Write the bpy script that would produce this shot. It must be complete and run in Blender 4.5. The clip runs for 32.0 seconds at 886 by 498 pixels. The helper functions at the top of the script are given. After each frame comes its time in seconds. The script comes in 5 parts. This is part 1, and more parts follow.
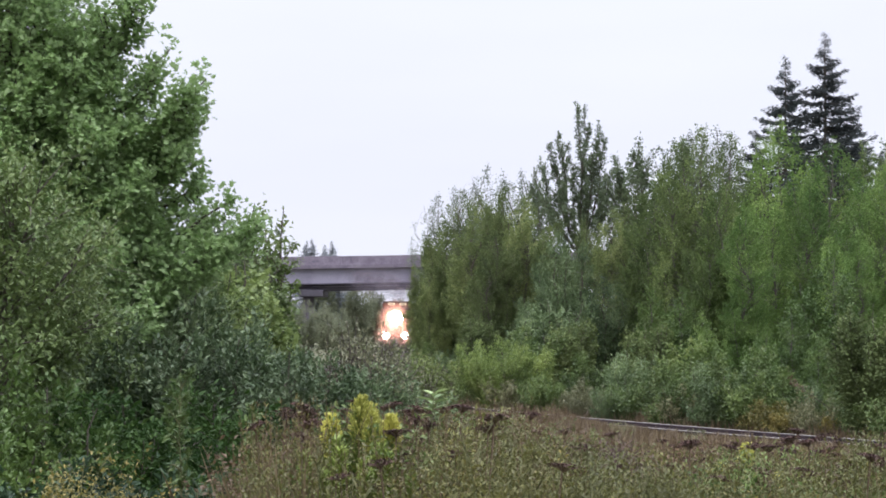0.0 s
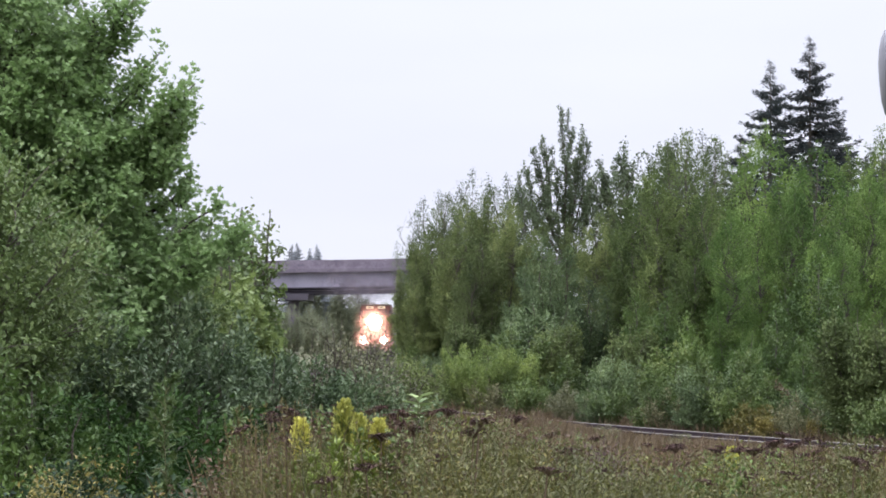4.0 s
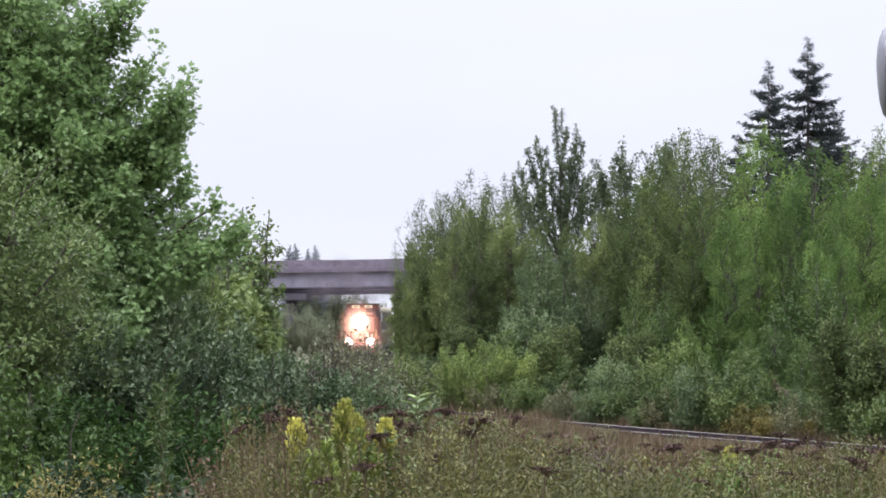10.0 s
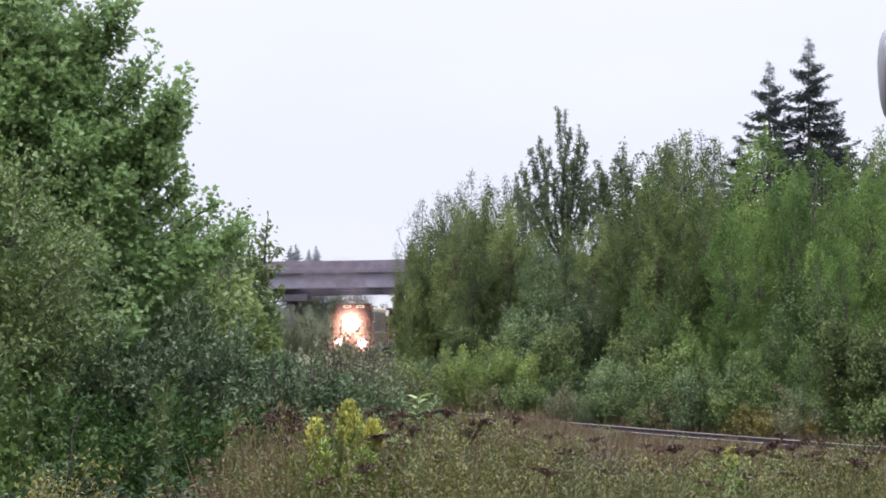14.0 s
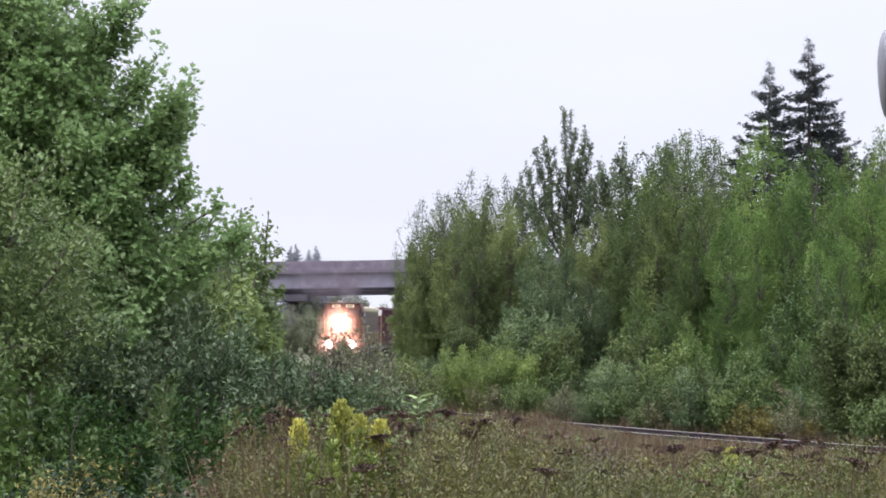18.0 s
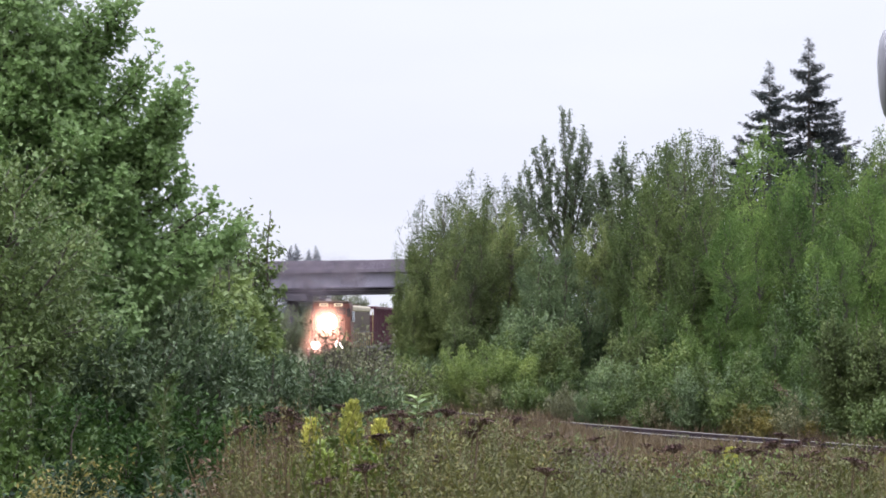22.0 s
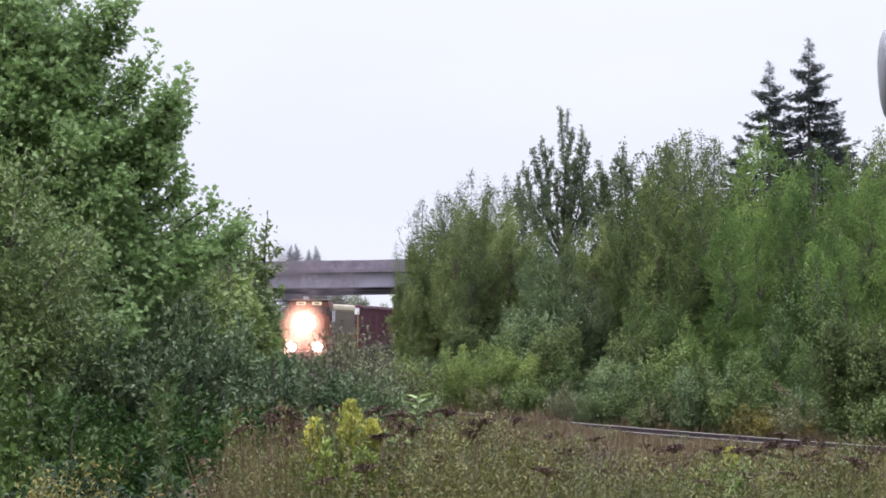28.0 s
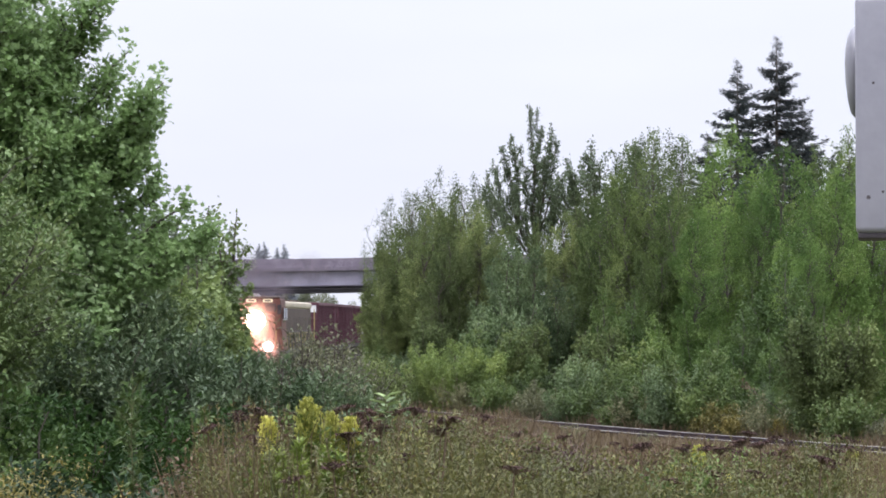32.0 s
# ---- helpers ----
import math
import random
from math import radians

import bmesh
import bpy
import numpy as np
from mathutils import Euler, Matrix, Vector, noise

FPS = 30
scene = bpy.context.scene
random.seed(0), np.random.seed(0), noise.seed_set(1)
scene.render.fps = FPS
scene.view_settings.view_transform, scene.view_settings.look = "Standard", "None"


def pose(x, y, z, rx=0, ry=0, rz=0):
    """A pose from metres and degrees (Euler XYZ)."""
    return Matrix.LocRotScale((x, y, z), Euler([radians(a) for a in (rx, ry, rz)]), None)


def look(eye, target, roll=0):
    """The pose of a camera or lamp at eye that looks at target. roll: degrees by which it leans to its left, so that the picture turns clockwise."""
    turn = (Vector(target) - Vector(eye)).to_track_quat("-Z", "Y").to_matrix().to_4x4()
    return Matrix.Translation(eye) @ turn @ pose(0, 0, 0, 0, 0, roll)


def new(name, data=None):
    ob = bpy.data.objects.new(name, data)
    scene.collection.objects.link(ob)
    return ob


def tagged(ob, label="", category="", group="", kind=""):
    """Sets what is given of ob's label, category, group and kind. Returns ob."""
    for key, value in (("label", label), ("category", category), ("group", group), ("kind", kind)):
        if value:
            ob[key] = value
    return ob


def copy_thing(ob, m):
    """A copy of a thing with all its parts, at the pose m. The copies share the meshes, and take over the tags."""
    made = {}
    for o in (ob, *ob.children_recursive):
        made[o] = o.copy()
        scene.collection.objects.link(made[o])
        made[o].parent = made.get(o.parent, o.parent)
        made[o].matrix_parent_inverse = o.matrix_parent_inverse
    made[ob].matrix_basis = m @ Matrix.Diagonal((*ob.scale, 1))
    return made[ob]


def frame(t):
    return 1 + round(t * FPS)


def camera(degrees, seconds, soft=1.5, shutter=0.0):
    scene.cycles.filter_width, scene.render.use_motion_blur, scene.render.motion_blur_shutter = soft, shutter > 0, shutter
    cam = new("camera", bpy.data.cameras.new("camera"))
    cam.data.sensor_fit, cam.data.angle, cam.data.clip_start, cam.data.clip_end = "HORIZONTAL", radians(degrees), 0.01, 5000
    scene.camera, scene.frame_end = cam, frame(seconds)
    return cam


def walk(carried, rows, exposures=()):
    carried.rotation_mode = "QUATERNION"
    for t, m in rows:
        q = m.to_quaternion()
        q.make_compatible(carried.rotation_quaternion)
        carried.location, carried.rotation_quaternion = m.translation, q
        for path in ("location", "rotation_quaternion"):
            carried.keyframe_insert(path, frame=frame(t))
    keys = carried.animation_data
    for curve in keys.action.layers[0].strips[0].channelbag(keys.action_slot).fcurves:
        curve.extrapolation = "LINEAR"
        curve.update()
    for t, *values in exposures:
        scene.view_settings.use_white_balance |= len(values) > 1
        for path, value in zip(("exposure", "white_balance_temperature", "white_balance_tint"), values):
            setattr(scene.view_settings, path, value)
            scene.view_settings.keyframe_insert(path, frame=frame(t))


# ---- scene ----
cam = camera(20.0, 32.0, soft=1.8)
EYE = 3.1          # eye height over the top of the rails
K = 1 / 77.6       # degrees to one step of the small pan and tilt table below
# seconds, pan to the left, tilt up: a stand with a slack head that settles, then swings at the end
PAN = [(0, 28, -8), (0.5, 21, -6), (1, 16, -5), (1.5, 11, -5), (2, 9, -4), (2.5, 6, -5), (3, 3.5, -3), (3.5, 2, -1),
       (5.5, 1.5, -2), (6, 1, -2), (8, -1, -2), (10, -1.5, -1), (13, 0, 0), (16.5, 0, 1), (20, 0, 0), (25, 0, 0),
       (30, 0, 0), (30.5, -2.5, 5.5), (31, -6, 6), (31.4, -54, 1.5), (31.5, -50, 0.5), (31.7, -44, 0.5), (32, -56, -3)]
walk(cam, [(t, pose(0, 0, EYE, 91.675 + dy * K, 0, dx * K)) for t, dx, dy in PAN], [(0, 0.06, 6310, 12), (32, 0.06, 6310, 12)])

# ---- daylight: a closed, bright cloud cover ----
world = bpy.data.worlds.new("overcast_sky")
scene.world = world
world.use_nodes = True
wn, wl = world.node_tree.nodes, world.node_tree.links
wn.clear()
w_out = wn.new("ShaderNodeOutputWorld")
w_bg = wn.new("ShaderNodeBackground")
w_sky = wn.new("ShaderNodeTexSky")
w_sky.sky_type, w_sky.sun_disc = "NISHITA", False
w_sky.sun_elevation, w_sky.sun_rotation = radians(62), radians(215)
w_sky.dust_density, w_sky.air_density = 3.0, 1.0
w_mul = wn.new("ShaderNodeMixRGB")
w_mul.blend_type, w_mul.inputs[0].default_value = "MULTIPLY", 1.0
w_mul.inputs[2].default_value = (0.10, 0.10, 0.10, 1)
w_tc = wn.new("ShaderNodeTexCoord")
w_map = wn.new("ShaderNodeMapping")
w_map.inputs["Scale"].default_value = (1.0, 1.0, 4.0)
w_noise = wn.new("ShaderNodeTexNoise")
w_noise.inputs["Scale"].default_value, w_noise.inputs["Detail"].default_value = 2.6, 4.0
w_ramp = wn.new("ShaderNodeValToRGB")
w_ramp.color_ramp.elements[0].position, w_ramp.color_ramp.elements[0].color = 0.30, (0.80, 0.82, 0.955, 1)
w_ramp.color_ramp.elements[1].position, w_ramp.color_ramp.elements[1].color = 0.70, (0.90, 0.915, 0.99, 1)
w_mix = wn.new("ShaderNodeMixRGB")
w_mix.inputs[0].default_value = 0.92
wl.new(w_tc.outputs["Generated"], w_map.inputs["Vector"])
wl.new(w_map.outputs["Vector"], w_noise.inputs["Vector"])
wl.new(w_noise.outputs["Fac"], w_ramp.inputs["Fac"])
wl.new(w_sky.outputs["Color"], w_mul.inputs[1])
wl.new(w_mul.outputs["Color"], w_mix.inputs[1])
wl.new(w_ramp.outputs["Color"], w_mix.inputs[2])
wl.new(w_mix.outputs["Color"], w_bg.inputs["Color"])
# a closed cloud cover is brightest overhead
w_sep = wn.new("ShaderNodeSeparateXYZ")
w_up = wn.new("ShaderNodeMapRange")
w_up.inputs["From Min"].default_value, w_up.inputs["From Max"].default_value = 0.38, 1.0
w_up.inputs["To Min"].default_value, w_up.inputs["To Max"].default_value = 1.10, 5.2
wl.new(w_tc.outputs["Generated"], w_sep.inputs[0])
wl.new(w_sep.outputs["Z"], w_up.inputs["Value"])
wl.new(w_up.outputs["Result"], w_bg.inputs["Strength"])
wl.new(w_bg.outputs["Background"], w_out.inputs["Surface"])

sun_data = bpy.data.lights.new("sun", "SUN")
sun_data.energy, sun_data.angle, sun_data.color = 1.5, radians(26), (1.0, 0.96, 0.9)
sun = new("sun", sun_data)
sun.matrix_world = look((-50, -10, 160), (0, 60, 0))


# ---- materials ----
def mat(name, dark, light, scale=3.0, rough=0.7, bump=0.3, metal=0.0, fine=40.0, coat=0.0):
    """A worn surface: two scales of noise between a dark and a light tone, with fine relief."""
    m = bpy.data.materials.new(name)
    m.use_nodes = True
    n, k = m.node_tree.nodes, m.node_tree.links
    b = n["Principled BSDF"]
    tc = n.new("ShaderNodeTexCoord")
    big, small = n.new("ShaderNodeTexNoise"), n.new("ShaderNodeTexNoise")
    big.inputs["Scale"].default_value, big.inputs["Detail"].default_value = scale, 5
    small.inputs["Scale"].default_value, small.inputs["Detail"].default_value = fine, 3
    mixf = n.new("ShaderNodeMath")
    mixf.operation = "MULTIPLY_ADD"
    mixf.inputs[1].default_value = 0.45
    half = n.new("ShaderNodeMath")
    half.operation = "MULTIPLY"
    half.inputs[1].default_value = 0.6
    info = n.new("ShaderNodeObjectInfo")
    ramp = n.new("ShaderNodeValToRGB")
    ramp.color_ramp.elements[0].position, ramp.color_ramp.elements[1].position = 0.32, 0.72
    ramp.color_ramp.elements[0].color, ramp.color_ramp.elements[1].color = (*dark, 1), (*light, 1)
    hsv = n.new("ShaderNodeHueSaturation")
    mr = n.new("ShaderNodeMapRange")
    mr.inputs["To Min"].default_value, mr.inputs["To Max"].default_value = 0.88, 1.12
    for t in (big, small):
        k.new(tc.outputs["Object"], t.inputs["Vector"])
    k.new(big.outputs["Fac"], half.inputs[0])
    k.new(small.outputs["Fac"], mixf.inputs[0])
    k.new(half.outputs[0], mixf.inputs[2])
    k.new(mixf.outputs[0], ramp.inputs["Fac"])
    k.new(info.outputs["Random"], mr.inputs["Value"])
    k.new(mr.outputs["Result"], hsv.inputs["Value"])
    k.new(ramp.outputs["Color"], hsv.inputs["Color"])
    k.new(hsv.outputs["Color"], b.inputs["Base Color"])
    bp = n.new("ShaderNodeBump")
    bp.inputs["Strength"].default_value, bp.inputs["Distance"].default_value = bump, 0.02
    k.new(small.outputs["Fac"], bp.inputs["Height"])
    k.new(bp.outputs["Normal"], b.inputs["Normal"])
    b.inputs["Roughness"].default_value, b.inputs["Metallic"].default_value = rough, metal
    b.inputs["Coat Weight"].default_value = coat
    return m


def leaf_mat(name, dark, mid, light, patch=0.5, rough=0.5, through_light=0.22, speck=0.5, gloss=0.42):
    """Leaves: each leaf takes its own tone, the tree has lighter and darker patches, and some light shines through."""
    m = bpy.data.materials.new(name)
    m.use_nodes = True
    n, k = m.node_tree.nodes, m.node_tree.links
    b = n["Principled BSDF"]
    geo, tc, info = n.new("ShaderNodeNewGeometry"), n.new("ShaderNodeTexCoord"), n.new("ShaderNodeObjectInfo")
    noi = n.new("ShaderNodeTexNoise")
    noi.inputs["Scale"].default_value, noi.inputs["Detail"].default_value = patch, 3
    k.new(tc.outputs["Object"], noi.inputs["Vector"])
    add = n.new("ShaderNodeMath")
    add.operation, add.inputs[1].default_value = "MULTIPLY_ADD", speck
    shift = n.new("ShaderNodeMapRange")
    shift.inputs["From Min"].default_value, shift.inputs["From Max"].default_value = 0.3, 0.7
    shift.inputs["To Min"].default_value, shift.inputs["To Max"].default_value = 0.0, 1.0 - speck
    k.new(noi.outputs["Fac"], shift.inputs["Value"])
    k.new(geo.outputs["Random Per Island"], add.inputs[0])
    k.new(shift.outputs["Result"], add.inputs[2])
    ramp = n.new("ShaderNodeValToRGB")
    ramp.color_ramp.elements[0].position, ramp.color_ramp.elements[0].color = 0.05, (*dark, 1)
    ramp.color_ramp.elements[1].position, ramp.color_ramp.elements[1].color = 0.95, (*light, 1)
    e = ramp.color_ramp.elements.new(0.5)
    e.color = (*mid, 1)
    k.new(add.outputs[0], ramp.inputs["Fac"])
    hsv = n.new("ShaderNodeHueSaturation")
    mr, mh = n.new("ShaderNodeMapRange"), n.new("ShaderNodeMapRange")
    mr.inputs["To Min"].default_value, mr.inputs["To Max"].default_value = 0.72, 1.36
    mh.inputs["To Min"].default_value, mh.inputs["To Max"].default_value = 0.508, 0.490
    hsv.inputs["Saturation"].default_value = 0.94
    k.new(info.outputs["Random"], mr.inputs["Value"])
    k.new(info.outputs["Random"], mh.inputs["Value"])
    k.new(mr.outputs["Result"], hsv.inputs["Value"])
    k.new(mh.outputs["Result"], hsv.inputs["Hue"])
    k.new(ramp.outputs["Color"], hsv.inputs["Color"])
    k.new(hsv.outputs["Color"], b.inputs["Base Color"])
    b.inputs["Roughness"].default_value, b.inputs["Specular IOR Level"].default_value = rough, gloss
    tr, mx = n.new("ShaderNodeBsdfTranslucent"), n.new("ShaderNodeMixShader")
    mx.inputs[0].default_value = through_light
    k.new(hsv.outputs["Color"], tr.inputs["Color"])
    k.new(b.outputs["BSDF"], mx.inputs[1])
    k.new(tr.outputs["BSDF"], mx.inputs[2])
    k.new(mx.outputs["Shader"], n["Material Output"].inputs["Surface"])
    return m


def lamp_mat(name, color, strength):
    m = bpy.data.materials.new(name)
    m.use_nodes = True
    n, k = m.node_tree.nodes, m.node_tree.links
    n.remove(n["Principled BSDF"])
    e = n.new("ShaderNodeEmission")
    e.inputs["Color"].default_value, e.inputs["Strength"].default_value = (*color, 1), strength
    k.new(e.outputs["Emission"], n["Material Output"].inputs["Surface"])
    return m


M_SOIL = mat("weedy_soil", (0.04, 0.045, 0.018), (0.10, 0.10, 0.045), 0.8, 0.95, 0.6, fine=9)
M_BALLAST = mat("stone_ballast", (0.013, 0.009, 0.014), (0.040, 0.030, 0.038), 1.2, 0.9, 1.0, fine=14)
M_BALLAST.node_tree.nodes["Principled BSDF"].inputs["Specular IOR Level"].default_value = 0.1
M_TIE = mat("creosoted_wood", (0.03, 0.024, 0.02), (0.10, 0.08, 0.07), 2, 0.85, 0.5)
M_RAIL = mat("rusty_rail_steel", (0.026, 0.017, 0.022), (0.062, 0.042, 0.050), 2, 0.8, 0.3, 0.0)
M_RAILTOP = mat("worn_rail_head", (0.19, 0.17, 0.15), (0.40, 0.37, 0.33), 1.3, 0.4, 0.1, 0.7)
M_CONC = mat("weathered_concrete", (0.088, 0.073, 0.100), (0.225, 0.193, 0.235), 0.9, 0.85, 0.3, fine=4)
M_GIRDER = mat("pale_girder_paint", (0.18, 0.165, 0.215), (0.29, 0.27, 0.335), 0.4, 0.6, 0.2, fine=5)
# darker girder tone with the shade under the deck put into the colour
M_GIRDERSHADE = mat("shade_toned_girder", (0.04, 0.035, 0.05), (0.09, 0.08, 0.10), 0.6, 0.7, 0.2, fine=5)
M_BARK = mat("grey_brown_bark", (0.035, 0.028, 0.022), (0.11, 0.09, 0.075), 4, 0.9, 0.8)
M_BIRCHBARK = mat("grey_birch_bark", (0.035, 0.030, 0.026), (0.12, 0.105, 0.09), 3, 0.8, 0.5)
M_STEM = mat("green_brown_stem", (0.05, 0.06, 0.02), (0.13, 0.13, 0.05), 6, 0.8, 0.2)
M_DRYSTEM = mat("dry_brown_stem", (0.062, 0.038, 0.024), (0.14, 0.095, 0.058), 6, 0.9, 0.2)
M_SEED = mat("dark_seed_head", (0.03, 0.016, 0.014), (0.09, 0.045, 0.035), 20, 0.95, 0.8)
M_ORANGE = mat("faded_red_brown_paint", (0.075, 0.024, 0.016), (0.15, 0.045, 0.030), 1.2, 0.5, 0.1)
M_BLACK = mat("sooty_black_paint", (0.012, 0.011, 0.011), (0.05, 0.045, 0.04), 1.5, 0.6, 0.1)
M_CREAM = mat("dusty_cream_paint", (0.36, 0.31, 0.22), (0.58, 0.52, 0.40), 1.0, 0.6, 0.1)
M_BROWN = mat("brown_hood_paint", (0.03, 0.019, 0.014), (0.08, 0.05, 0.036), 1.2, 0.6, 0.1)
M_YELLOW = mat("yellow_rail_paint", (0.26, 0.20, 0.07), (0.42, 0.33, 0.13), 3, 0.5, 0.1)
M_MAROON = mat("maroon_car_paint", (0.045, 0.011, 0.020), (0.095, 0.026, 0.042), 0.8, 0.65, 0.1)
M_WHITE = mat("off_white_panel", (0.55, 0.54, 0.55), (0.78, 0.77, 0.78), 1.5, 0.5, 0.1)
M_GLASS = mat("dark_window_glass", (0.02, 0.025, 0.03), (0.03, 0.035, 0.04), 1, 0.08, 0.0)
M_BOX = mat("pale_grey_enamel", (0.20, 0.197, 0.230), (0.245, 0.242, 0.275), 3.0, 0.30, 0.05, fine=30)
M_GALV = mat("galvanised_steel", (0.30, 0.30, 0.31), (0.5, 0.5, 0.52), 8, 0.45, 0.1, 0.6)
M_RUBBER = mat("dark_matt_finish", (0.03, 0.025, 0.03), (0.07, 0.06, 0.065), 6, 0.8, 0.1)
M_HEAD = lamp_mat("headlight_lens", (1.0, 0.84, 0.66), 85)
M_DITCH = lamp_mat("ditch_light_lens", (1.0, 0.82, 0.74), 60)
M_NUMBER = lamp_mat("number_board_glass", (1.0, 0.85, 0.6), 1.1)

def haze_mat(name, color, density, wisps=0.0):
    """Thin smoke, or the added glare veils: nearly clear, fading sideways to nothing as seen along the track; it
    scatters what light falls on it.
    """
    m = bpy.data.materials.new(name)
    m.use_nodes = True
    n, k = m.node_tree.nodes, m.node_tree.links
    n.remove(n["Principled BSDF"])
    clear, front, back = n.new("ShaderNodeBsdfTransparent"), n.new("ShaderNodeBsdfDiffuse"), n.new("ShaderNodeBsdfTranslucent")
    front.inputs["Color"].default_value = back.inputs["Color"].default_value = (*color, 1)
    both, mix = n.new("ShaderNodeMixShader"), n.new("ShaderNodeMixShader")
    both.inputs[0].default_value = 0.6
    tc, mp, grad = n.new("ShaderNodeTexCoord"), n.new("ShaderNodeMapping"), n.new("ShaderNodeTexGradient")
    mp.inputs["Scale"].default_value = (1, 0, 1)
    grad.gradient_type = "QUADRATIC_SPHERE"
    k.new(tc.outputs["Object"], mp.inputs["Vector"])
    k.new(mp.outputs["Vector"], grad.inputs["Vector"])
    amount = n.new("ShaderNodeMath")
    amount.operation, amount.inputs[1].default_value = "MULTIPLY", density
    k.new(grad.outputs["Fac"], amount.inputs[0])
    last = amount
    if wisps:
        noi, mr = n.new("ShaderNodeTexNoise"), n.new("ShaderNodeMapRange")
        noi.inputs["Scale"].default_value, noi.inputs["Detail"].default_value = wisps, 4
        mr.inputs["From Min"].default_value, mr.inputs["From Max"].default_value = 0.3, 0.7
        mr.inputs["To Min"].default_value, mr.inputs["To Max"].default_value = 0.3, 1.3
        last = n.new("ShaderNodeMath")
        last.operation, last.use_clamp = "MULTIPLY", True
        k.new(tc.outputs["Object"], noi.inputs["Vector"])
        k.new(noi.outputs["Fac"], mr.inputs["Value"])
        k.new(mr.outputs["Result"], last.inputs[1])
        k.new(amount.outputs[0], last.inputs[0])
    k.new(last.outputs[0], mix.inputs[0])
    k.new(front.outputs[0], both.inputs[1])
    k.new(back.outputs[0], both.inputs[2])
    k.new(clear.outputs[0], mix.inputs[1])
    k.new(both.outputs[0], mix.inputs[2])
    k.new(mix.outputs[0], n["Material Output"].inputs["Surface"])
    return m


# added veil material that stands in for the headlights' glare
M_HALO = haze_mat("lamp_halo_veil", (0.95, 0.50, 0.42), 0.60)
M_SMOKE = haze_mat("thin_grey_smoke", (0.20, 0.17, 0.20), 0.78, 1.6)
# light and shade between crowns put into three birch tones: front brighter, rear darker
L_BIRCH = leaf_mat("birch_leaf", (0.038, 0.066, 0.014), (0.086, 0.140, 0.030), (0.178, 0.238, 0.058), 0.8, rough=0.65, speck=0.18, gloss=0.22)
L_BRIGHT = leaf_mat("bright_birch_leaf", (0.052, 0.104, 0.020), (0.118, 0.202, 0.042), (0.222, 0.312, 0.080), 0.8, rough=0.65, speck=0.18, gloss=0.22)
# darkest birch tone, with the shade between the crowns in its colour
L_SHADY = leaf_mat("shade_toned_birch_leaf", (0.038, 0.060, 0.016), (0.080, 0.120, 0.032), (0.150, 0.200, 0.060), 0.8, rough=0.65, speck=0.18, gloss=0.22)
# greyed and lightened: the haze of distance is put into the leaf colour
L_FAR = leaf_mat("haze_toned_far_leaf", (0.11, 0.13, 0.075), (0.18, 0.20, 0.12), (0.25, 0.27, 0.165), 0.2, through_light=0.5, speck=0.30)
L_OLIVE = leaf_mat("dull_olive_leaf", (0.056, 0.078, 0.024), (0.118, 0.158, 0.048), (0.200, 0.240, 0.080), 0.7, rough=0.65, speck=0.18, gloss=0.22)
L_TEAL = leaf_mat("grey_green_leaf", (0.040, 0.070, 0.024), (0.098, 0.150, 0.052), (0.195, 0.265, 0.105), 1.1, speck=0.22)
L_POPLAR = leaf_mat("poplar_leaf", (0.044, 0.062, 0.031), (0.088, 0.125, 0.056), (0.163, 0.200, 0.100), 0.8, speck=0.25)
L_SPRUCE = leaf_mat("spruce_needle", (0.013, 0.020, 0.022), (0.026, 0.036, 0.036), (0.050, 0.062, 0.060), 0.6, 0.7, 0.1)
L_MAPLE = leaf_mat("maple_leaf", (0.118, 0.200, 0.064), (0.185, 0.288, 0.100), (0.31, 0.43, 0.20), 0.9, 0.38, 0.55, speck=0.4)
# light tone raised, dark tone lowered: leaf highlights and gaps painted into the colour
L_BUSH = leaf_mat("bush_leaf", (0.024, 0.048, 0.016), (0.074, 0.120, 0.046), (0.190, 0.245, 0.120), 2.2, 0.5, speck=0.25)
L_LIME = leaf_mat("yellow_green_leaf", (0.064, 0.110, 0.020), (0.138, 0.200, 0.040), (0.245, 0.310, 0.075), 0.9, speck=0.25)
L_WILLOW = leaf_mat("olive_willow_leaf", (0.048, 0.080, 0.018), (0.096, 0.148, 0.036), (0.172, 0.225, 0.070), 1.0, speck=0.35)
L_FERN = leaf_mat("dark_bramble_leaf", (0.008, 0.024, 0.008), (0.020, 0.050, 0.016), (0.055, 0.100, 0.034), 2.0, 0.65, speck=0.3)
L_WEED = leaf_mat("weed_leaf", (0.105, 0.066, 0.030), (0.152, 0.130, 0.034), (0.190, 0.196, 0.044), 1.1, speck=0.28)
L_GRASS = leaf_mat("tall_grass_blade", (0.070, 0.045, 0.028), (0.120, 0.086, 0.045), (0.20, 0.158, 0.080), 1.4, speck=0.4)
L_GOLD = leaf_mat("goldenrod_bloom", (0.29, 0.30, 0.045), (0.48, 0.48, 0.085), (0.66, 0.64, 0.15), 3.0)
L_MIXED = leaf_mat("mixed_shrub_leaf", (0.037, 0.068, 0.014), (0.088, 0.138, 0.030), (0.182, 0.228, 0.060), 0.9, speck=0.25)
# deep green leaf, darkened further: the bush hollows' shade is in the colour
L_DEEP = leaf_mat("deep_green_shade_leaf", (0.011, 0.029, 0.005), (0.025, 0.062, 0.010), (0.056, 0.106, 0.022), 1.8, 0.65, speck=0.3, gloss=0.2)
L_FIELD = leaf_mat("yellowish_weed_leaf", (0.066, 0.066, 0.016), (0.120, 0.128, 0.028), (0.190, 0.200, 0.046), 1.6, speck=0.22)
